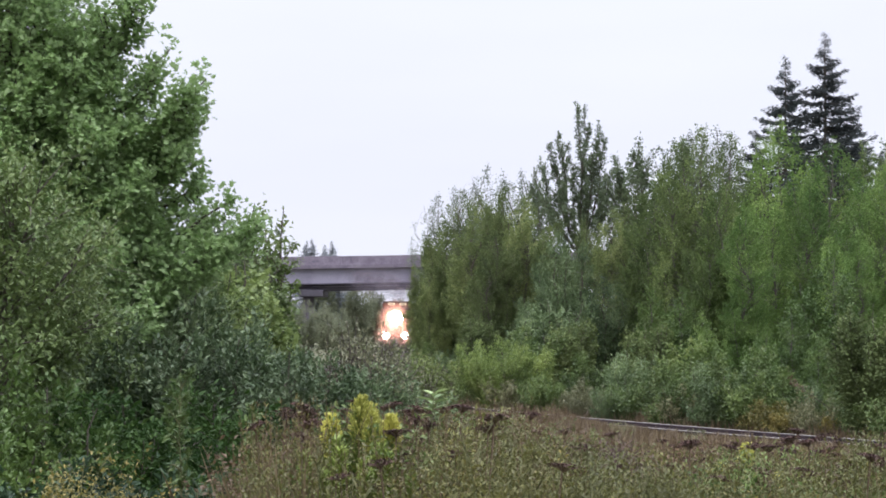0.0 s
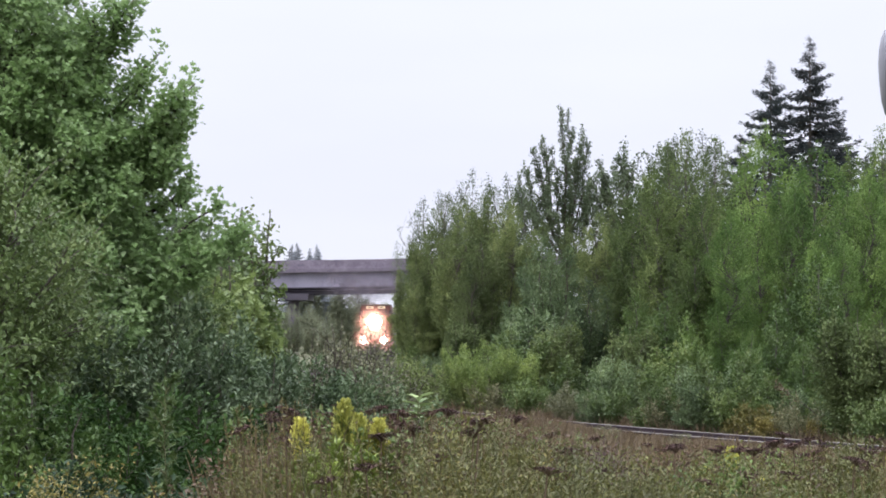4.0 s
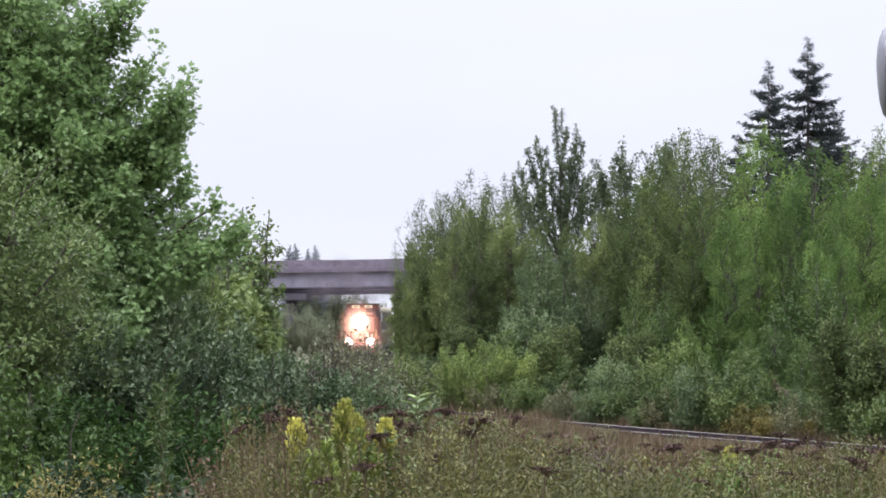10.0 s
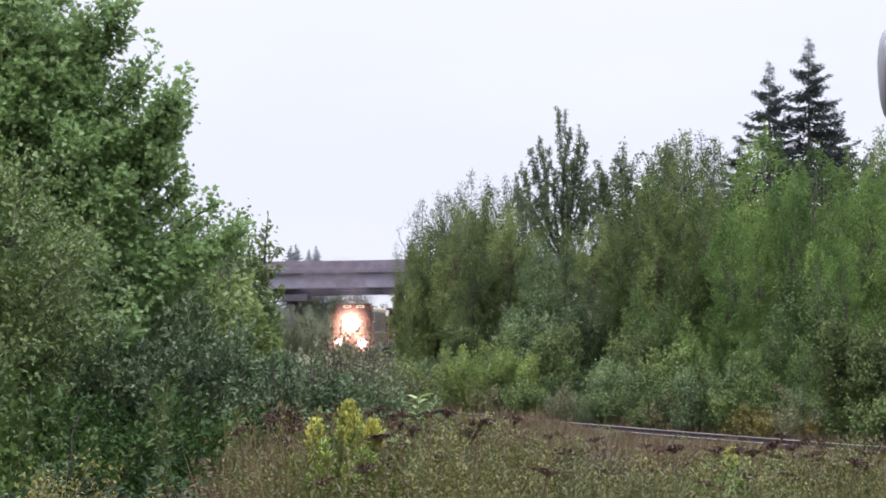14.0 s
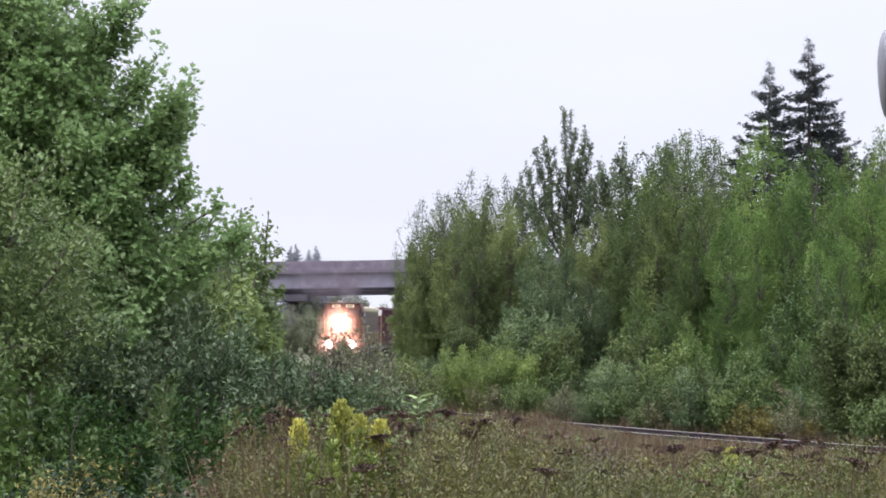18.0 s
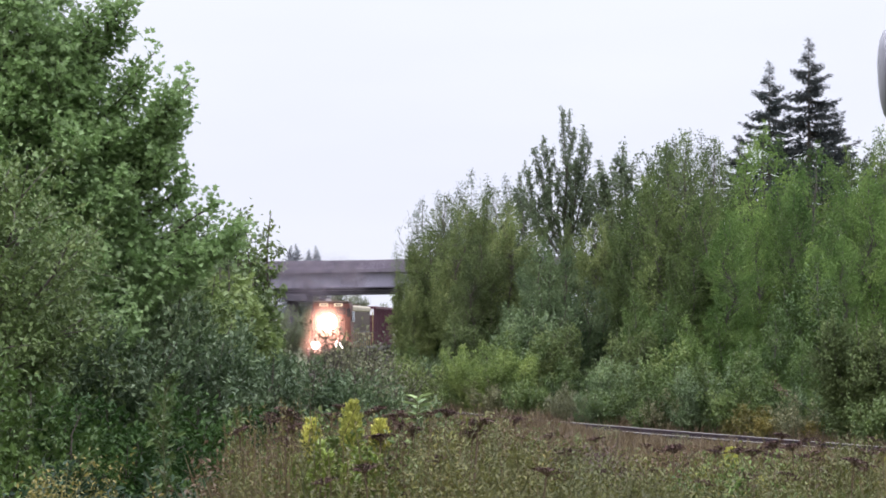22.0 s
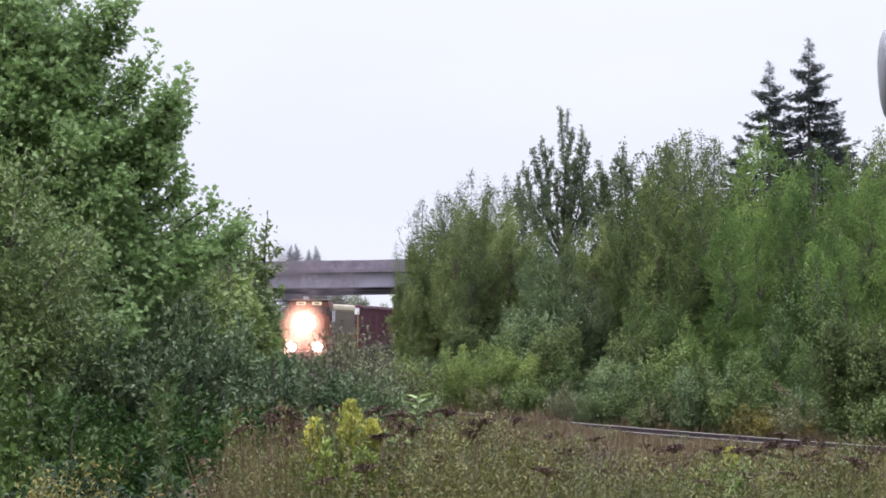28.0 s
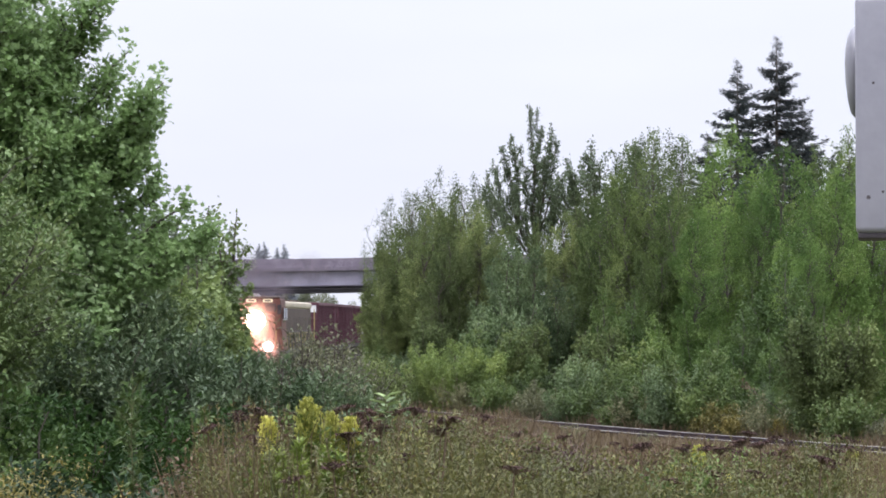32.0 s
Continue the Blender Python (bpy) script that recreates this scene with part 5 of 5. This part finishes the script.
def dried_weed(seed, h):
    """A dried weed: brown stem and a flat dark seed head on short rays."""
    rng = np.random.default_rng(seed)
    top = empty("dried_weed")
    s = np.linspace(0, 1, 5)
    pts = np.stack([0.05 * h * s * s, -0.03 * h * s * s, h * s], 1)
    v, f = tubes([(pts, np.linspace(0.005, 0.003, 5))], 5)
    link("stem", raw("stem", v, f, M_DRYSTEM, True), top)
    rays, pos = [], []
    tilt = rng.normal(size=2) * 0.25
    for j in range(22):
        az = j * 2.4
        r = 0.043 * math.sqrt((j + 0.5) / 22)
        q = np.array([math.cos(az) * r, math.sin(az) * r, 0.0])
        q[2] = q[0] * tilt[0] + q[1] * tilt[1] - 1.2 * r * r + rng.normal() * 0.002
        tip = pts[-1] + q
        rays.append((np.array([pts[-1] - (0, 0, 0.022), (pts[-1] + tip) / 2 - (0, 0, 0.008), tip]), np.array([0.002, 0.0015, 0.001])))
        pos += [tip + rng.normal(size=3) * (0.006, 0.006, 0.002) for p in range(7)]
    v, f = tubes(rays, 3)
    hd = link("umbel", raw("umbel", v, f, M_DRYSTEM), top, kind="stuff")
    pos = np.array(pos)
    v, f = leaves(rng, pos, rng.normal(size=pos.shape) * np.array([1, 1, 0.15]), 0.013, 0.010, face=np.array([0, 0, 1.0]) + 0.3 * rng.normal(size=pos.shape))
    link("seed_head", raw("seed_head", v, f, M_SEED), hd, "flat dark brown seed head", "stuff")
    k = 9
    c, d = along_path(pts, 0.25 + 0.4 * rng.random(k))
    a = rng.uniform(0, 6.283, k)
    v, f = leaves(rng, c, np.stack([np.cos(a), np.sin(a), np.full(k, -0.5)], 1), 0.05, 0.012, True)
    link("withered_foliage", raw("withered_foliage", v, f, L_RUST), top, kind="stuff")
    return top


def fern(seed):
    """A clump of broad dark fronds."""
    rng = np.random.default_rng(seed)
    top = empty("bramble_clump")
    wood, pos, dire, siz = [], [], [], []
    for j in range(16):
        az = j * 2.4 + rng.normal() * 0.3
        L = rng.uniform(0.7, 1.25)
        tp = limb_path((0, 0, 0), az, L, rng.uniform(58, 82), 0.30, 8)
        wood.append((tp, np.linspace(0.006, 0.002, 8)))
        k = 110
        ss = 0.2 + 0.8 * np.arange(k) / k
        c, d = along_path(tp, ss)
        c = c + rng.normal(size=(k, 3)) * 0.03
        side = np.stack([-d[:, 1], d[:, 0], 0 * d[:, 0]], 1) * np.where(np.arange(k) % 2, 1, -1)[:, None]
        pos.append(c)
        dire.append(side + d * 0.5 + rng.normal(size=(k, 3)) * 0.22 + np.array([0, 0, -0.1]))
        siz.append((0.10 * (1.1 - ss) ** 0.6 + 0.02) * rng.uniform(0.6, 1.2, k))
    v, f = tubes(wood, 4)
    link("cane_tuft", raw("cane_tuft", v, f, M_STEM), top, kind="stuff")
    pos, dire, siz = np.concatenate(pos), np.concatenate(dire), np.concatenate(siz)
    v, f = leaves(rng, pos, dire, siz, siz * 0.42, True)
    link("foliage", raw("foliage", v, f, L_FERN), top, "dark bluish green leaves", "stuff")
    return top


def scatter(master, count, seed, area, smin, smax, label, category, group, dodge=None):
    rng = np.random.default_rng(seed)
    rows = []
    while len(rows) < count:
        y = rng.uniform(area[0], area[1])
        x = rng.uniform(area[2], area[3]) * y
        if dodge and dodge(x, y):
            continue
        rows.append((x, y, rng.uniform(smin, smax) * (weed_top(x, y) if x > -0.08 * y else 1.0), rng.uniform(0, 360)))
    plant_out(master, rows, label, category, group)


# the bright clump in the middle, then the loose ones
CLUMP = [(-0.476, 11.2, 1.045, 0), (-0.595, 11.25, 0.985, 80), (-0.345, 11.2, 1.0, 170), (-0.300, 11.3, 0.985, 250), (-0.44, 11.5, 1.02, 40)]
GREENS = [(-0.565, 11.4, 0.96, 310), (-0.62, 11.2, 0.92, 120), (-0.52, 11.0, 0.94, 200), (-0.40, 11.0, 0.95, 15), (-0.26, 11.2, 0.92, 65), (-0.34, 11.0, 0.93, 290), (-0.58, 11.0, 0.90, 20),
          (-0.47, 11.1, 0.97, 140), (-0.68, 11.4, 0.90, 220), (-0.43, 10.8, 0.90, 75), (-0.30, 11.4, 0.95, 185),
          (-0.50, 11.3, 0.98, 33), (-0.36, 11.3, 0.96, 101), (-0.55, 10.9, 0.86, 166), (-0.37, 10.8, 0.86, 240), (-0.64, 11.0, 0.84, 305), (-0.27, 10.9, 0.84, 350)]
golds = plant_out(goldenrod(51, 1.32), CLUMP, "tall goldenrod in yellow bloom", "wildflower", "goldenrod clump")
golds += plant_out(goldenrod(50, 1.32, False), GREENS, "yellow-green goldenrod not yet in bloom", "wildflower", "goldenrod clump")
scatter(goldenrod(52, 1.0), 18, 53, (13, 42, -0.02, 0.18), 0.8, 1.05, "goldenrod in fading bloom among the weeds", "wildflower", "loose goldenrod")
scatter(dried_weed(54, 1.0), 190, 55, (10.5, 23, -0.06, 0.18), 0.68, 1.1, "dried brown weed with a dark flat seed head", "weed", "dried weeds")
plant_out(dried_weed(76, 1.0), [(-0.92, 12.5, 1.36, 0), (-0.85, 12.7, 1.33, 50), (-0.78, 12.4, 1.38, 110), (-0.72, 12.6, 1.34, 160), (-0.66, 12.3, 1.30, 210), (-0.98, 12.8, 1.30, 260), (-0.29, 12.5, 1.33, 20),
                           (-0.22, 12.3, 1.36, 90), (-0.15, 12.6, 1.30, 140), (-0.08, 12.4, 1.28, 200), (-0.33, 12.1, 1.25, 280), (-0.25, 11.9, 1.22, 330), (-0.82, 12.0, 1.24, 15)],
          "tall dried weed with a broad dark seed head", "weed", "dried weeds")
scatter(dried_weed(60, 1.0), 50, 68, (9.6, 14, -0.06, 0.18), 0.6, 1.02, "dried brown weed with a dark flat seed head", "weed", "dried weeds")
scatter(fern(56), 26, 57, (12.5, 18, -0.19, -0.112), 0.95, 1.35, "dark green bramble clump at the bush's foot", "bramble", "bramble clumps")
plant_out(tree("brown_weed", 58, 1.0, dome(0.35), 24, 900, 0.05, 0.02, 60, L_RUST, M_DRYSTEM, 0.01, 0.1, 0.05, 0.1, stems=4, stem_spread=0.2),
          [(-0.85, 17.5, 1.1, 0), (0.42, 30, 1.2, 90), (0.9, 33, 1.2, 30), (-1.05, 16.5, 0.95, 200)],
          "withered rust-brown weed clump", "weed", "brown weeds")
plant_out(tree("autumn_shrub", 59, 0.9, dome(0.4), 24, 1400, 0.07, 0.04, 50, L_AUTUMN, M_STEM, 0.01, 0.1, 0.05, 0.12, stems=4, stem_spread=0.25),
          [(8.75, 70.6, 1.35, 0), (8.95, 70.0, 1.0, 200), (8.2, 72.2, 0.9, 90), (10.3, 70, 0.9, 40), (6.3, 79, 0.8, 70), (11.4, 68.4, 0.7, 10)], "low yellow-orange shrub beside the weeds", "shrub", "yellowing shrubs")


def leafy_weed(seed, lm, name, leaf_l, leaf_w, n_leaf):
    return tree(name, seed, 1.0, dome(0.26), 22, n_leaf, leaf_l, leaf_w, 58, lm, M_STEM, 0.006, 0.1, 0.08, 0.10, sub=3, fine=False, stems=4, stem_spread=0.22, max_limb=0)


scatter(leafy_weed(61, L_MIXED, "leafy_weed", 0.022, 0.011, 2200), 60, 62, (11, 30, -0.06, 0.18), 0.75, 1.0, "fresh green leafy weed in the field", "weed", "leafy weeds")
scatter(leafy_weed(71, L_FIELD, "pale_weed", 0.018, 0.008, 2600), 105, 72, (10.2, 14.5, -0.09, 0.18), 0.80, 1.02, "pale yellow-green weed in the field", "weed", "leafy weeds")
scatter(leafy_weed(73, L_RUST, "withered_weed", 0.026, 0.010, 1500), 60, 74, (14, 34, -0.03, 0.13), 0.9, 1.06, "withered brown weed in the field", "weed", "withered weeds")
scatter(leafy_weed(63, L_FIELD, "pale_weed", 0.024, 0.009, 2200), 40, 64, (11.5, 34, -0.06, 0.18), 0.6, 0.92, "pale yellow-green weed in the field", "weed", "leafy weeds")
plant_out(leafy_weed(70, L_YOUNG, "leafy_weed", 0.024, 0.012, 3200), [(1.25, 10.9, 1.05, 0), (1.42, 11.2, 1.08, 80), (1.6, 11.0, 1.02, 170), (1.36, 10.6, 0.98, 260), (0.95, 11.4, 0.95, 30), (1.85, 11.6, 1.0, 130)],
          "lush bright green leafy weed in the field", "weed", "lush weeds")
scatter(leafy_weed(65, L_RUST, "withered_weed", 0.035, 0.014, 900), 34, 66, (11, 34, -0.06, 0.16), 0.7, 1.0, "withered brown weed in the field", "weed", "withered weeds")

plant_out(leafy_weed(75, L_RUST, "withered_weed", 0.03, 0.014, 1500), [(-0.80, 13.0, 1.30, 0), (-0.92, 13.2, 1.26, 70), (-0.70, 13.3, 1.24, 150), (-1.02, 12.8, 1.18, 220), (-0.86, 12.4, 1.16, 300), (-1.15, 13.4, 1.2, 30), (-0.2, 12.8, 1.2, 110), (-0.08, 13.0, 1.16, 190)],
          "withered red-brown weed before the bush", "weed", "withered weeds")
plant_out(leafy_weed(77, L_PURPLE, "dry_weed", 0.04, 0.008, 1300), [(0.46 + 0.43 * ((i * 0.618) % 1), 13.0 + 2.2 * ((i * 0.382) % 1), 1.06 + 0.12 * ((i * 0.27) % 1), i * 67) for i in range(26)],
          "dry purplish brown weed in the field", "weed", "dry weeds")
scatter(leafy_weed(78, L_FIELD, "pale_weed", 0.019, 0.009, 2800), 46, 79, (10.0, 12.2, 0.02, 0.18), 0.78, 0.98, "pale yellow-green weed in the field", "weed", "leafy weeds")
plant_out(leafy_weed(67, L_AUTUMN, "yellowing_weed", 0.022, 0.011, 2200), [(-1.68, 11.8, 1.14, 0), (-1.85, 11.9, 1.06, 70), (-1.75, 11.4, 1.05, 30), (-1.58, 11.5, 1.02, 210), (0.02, 11.2, 1.04, 250), (0.10, 11.0, 1.0, 20), (-0.04, 10.9, 0.98, 130), (0.06, 10.7, 0.95, 200), (0.27, 11.2, 0.98, 90), (1.1, 13.5, 0.75, 300)],
          "yellowing orange-tinged weed in the field", "weed", "yellowing weeds")

scatter(leafy_weed(80, L_AUTUMN, "yellowing_weed", 0.020, 0.010, 2200), 16, 81, (9.8, 11.6, -0.02, 0.17), 0.74, 0.9, "yellowing orange-tinged weed in the field", "weed", "yellowing weeds")
plant_out(tree("leafy_stalk", 69, 1.4, lambda u: 0.05 + 0.04 * (1 - u), 26, 520, 0.042, 0.020, 40, L_MIXED, M_STEM, 0.005, 0.15, 0.12, 0.035, sub=1, fine=True),
          [(-1.23, 15, 1.04, 0), (-1.66, 15, 1.18, 90), (-1.12, 15.3, 0.82, 180), (-0.42, 16, 0.95, 40), (-2.0, 18.0, 1.1, 120)], "upright green leafy stalk before the bush", "weed", "leafy stalks")


def whorl_stalk(x, y, h):
    """A stalk that ends in a whorl of broad pale leaves."""
    rng = np.random.default_rng(48)
    top = tagged(empty("whorled_stalk", pose(x, y, ground_z(x, y))), "tall stalk with a whorl of pale green leaves", "weed")
    s = np.linspace(0, 1, 6)
    stem = np.stack([0.05 * s * s, 0 * s, h * s], 1)
    v, f = tubes([(stem, np.linspace(0.006, 0.003, 6))], 6)
    link("stem", raw("stem", v, f, M_STEM, True), top)
    for i in range(13):
        a, low = i * 2.4, 0.12 * (i / 13)
        v, f = leaves(rng, stem[-1:] - np.array([[0, 0, low]]), np.array([[math.cos(a), math.sin(a), 0.35 - 1.5 * low]]), 0.085 * rng.uniform(0.8, 1.2), 0.034, True, face=np.array([[0, 0, 1.0]]))
        link("leaf", raw("leaf", v, f, L_PALE), top)


whorl_stalk(-0.17, 12.0, 1.40)
whorl_stalk(0.36, 20.5, 1.05)

# ---- grey equipment case on its post, close by ----
def equipment_case(x, y, z0):
    """Its near lower left corner at x, y, z0."""
    w, d, h = 0.52, 0.24, 0.665
    g = ground_z(x + 0.3, y + 0.12)
    top = tagged(empty("equipment_case", pose(x + 0.30 * math.cos(0.18) + 0.12 * math.sin(0.18), y - 0.30 * math.sin(0.18) + 0.12 * math.cos(0.18), g, 0, 0, -10.3)), "pale grey enamelled equipment case on a steel post", "equipment case")
    ox, oz = -0.3, z0 - g
    body = part("case_body", box_bm(ox + w / 2, 0, oz + h / 2, w, d, h, 0.018, seg=4), M_BOX, top, "pale grey enamelled case", True)
    part("lid", box_bm(ox + w / 2, 0, oz + h - 0.004, w - 0.006, d - 0.006, 0.03, 0.014, seg=4), M_BOX, top, "overhanging lid")
    # thin dark strip along the case's underside
    part("gasket", box_bm(ox + w / 2, 0, oz - 0.007, w - 0.012, d - 0.02, 0.016, 0.004), M_RUBBER, top, "dark strip along the bottom edge")
    hood = dome_bm((ox - 0.001, 0.03, oz + 0.49), 0.105, (-1, 0, 0), 0.28)
    for v in hood.verts:
        if v.co.z < oz + 0.47:
            v.co.z = oz + 0.47 - (oz + 0.47 - v.co.z) * 1.6
    part("side_cover", hood, M_BOX, body, "rounded cover on the case's side", True)
    bm = rod_bm((ox + 0.12, -0.02, oz - 0.01), (ox + 0.20, 0.0, oz - 0.12), 0.022, sides=10)
    rod_bm((ox + 0.20, 0.0, oz - 0.12), (ox + 0.30, 0.0, oz - 0.2), 0.022, bm, 10)
    part("brace", bm, M_RUBBER, top, "dark bent brace", True)
    part("conduit_nut", rod_bm((ox + 0.115, -0.1, oz - 0.05), (ox + 0.165, -0.1, oz - 0.02), 0.03, sides=12), M_BOX, top, "pale conduit fitting", True)
    part("post", rod_bm((ox + 0.32, 0.0, -0.1), (ox + 0.32, 0.0, oz - 0.008), 0.045, sides=14), M_GALV, top, "galvanised post", True)
    for zz in (0.12, 0.5):
        part("hinge", rod_bm((ox + w - 0.004, -d / 2 - 0.008, oz + zz), (ox + w - 0.004, -d / 2 - 0.008, oz + zz + 0.06), 0.008), M_GALV, top)
    for dx, dz, s in ((0.035, 0.10, 0.006), (0.075, 0.115, 0.004), (0.05, 0.42, 0.004)):
        part("stain", rod_bm((ox + dx, -d / 2 + 0.002, oz + dz), (ox + dx, -d / 2 - 0.001, oz + dz), s), M_RUBBER, top, "small dark stain")
    return top


equipment_case(1.242, 7.0, 3.345)

# ---- ties, each on its own ----
tie_bm = box_bm(0, 0, -0.245, 2.6, 0.22, 0.14, 0.012, seg=1)
tie = part("tie", tie_bm, M_TIE, track)
TIES = np.arange(50, 215, 0.56)
for i, y in enumerate(TIES):
    o = tie if i == 0 else tie.copy()
    if i:
        scene.collection.objects.link(o)
    o.matrix_basis = pose(track_x(y), y, random.uniform(-0.008, 0.004), 0, 0, -math.degrees(math.atan2(track_x(y + 0.5) - track_x(y - 0.5), 1.0)) + random.uniform(-1, 1))


def motions():
    """The train rolls down the track at a steady 2.25 m/s; its wheels turn with it."""
    def at(y, half):
        a, b = Vector((track_x(y), y)), Vector((track_x(y + half), y + half))
        d = a - b
        return pose(a.x, a.y, 0, 0, 0, math.degrees(math.atan2(-d.x, d.y)))

    def front(t):
        return 227.0 - 2.25 * t
    times = [i for i in range(33)]
    walk(loco, [(t, at(front(t), 15.0)) for t in times])
    # the added glare veils ride along with the lamps
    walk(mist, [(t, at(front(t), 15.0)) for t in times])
    walk(smoke, [(t, at(front(t), 15.0)) for t in times])
    for p, c, ph in PUFFS:
        walk(p, [(t, pose(c.x + 0.5 * math.sin(0.35 * t + ph), c.y + 0.6 * math.sin(0.3 * t + 2 * ph), c.z + 0.35 * math.sin(0.4 * t + 3 * ph), 0, 0, 25 * math.sin(0.2 * t + ph))) for t in range(0, 33, 2)])
    # the wind leans the poplar by about a degree, and stirs the plants close by
    lean = [(0, 0), (6, -4), (9, -8), (10, -12), (12, -13), (12.5, -14), (13, -8), (14, -7), (16.5, 0), (18, 4), (19.5, 6), (21, 3), (23, 0), (24, -1), (25, 1), (27.5, -3), (30, 4), (31, 0), (32, 0)]
    base = poplars[0].matrix_basis.copy()
    walk(poplars[0], [(t, Matrix.Translation(base.translation) @ pose(0, 0, 0, 0, v * 0.11, 0) @ base.to_quaternion().to_matrix().to_4x4()) for t, v in lean])
    for i, (ob, amount) in enumerate([(o, 1.3) for o in golds] + [(o, 0.25) for o in maples] + [(o, 0.5) for o in saplings]):
        base = ob.matrix_basis.copy()
        walk(ob, [(t, Matrix.Translation(base.translation) @ pose(0, 0, 0, amount * 0.6 * math.sin(1.3 * t + i), amount * math.sin(0.9 * t + i * 1.9) + amount * 0.5 * math.sin(2.3 * t + i), 0)
                        @ base.to_quaternion().to_matrix().to_4x4()) for t in range(33)])
    for i, (c, w) in enumerate(CARS):
        walk(c, [(t, at(front(t) + 23.4 + i * 16.7, 13.0)) for t in times])
    spins = [i * 0.25 for i in range(129)]
    for w in loco_wheels + [x for c, ws in CARS for x in ws]:
        p = w.location.copy()
        walk(w, [(t, pose(p.x, p.y, p.z, math.degrees(-(front(0) - front(t)) / 0.47))) for t in spins])


motions()
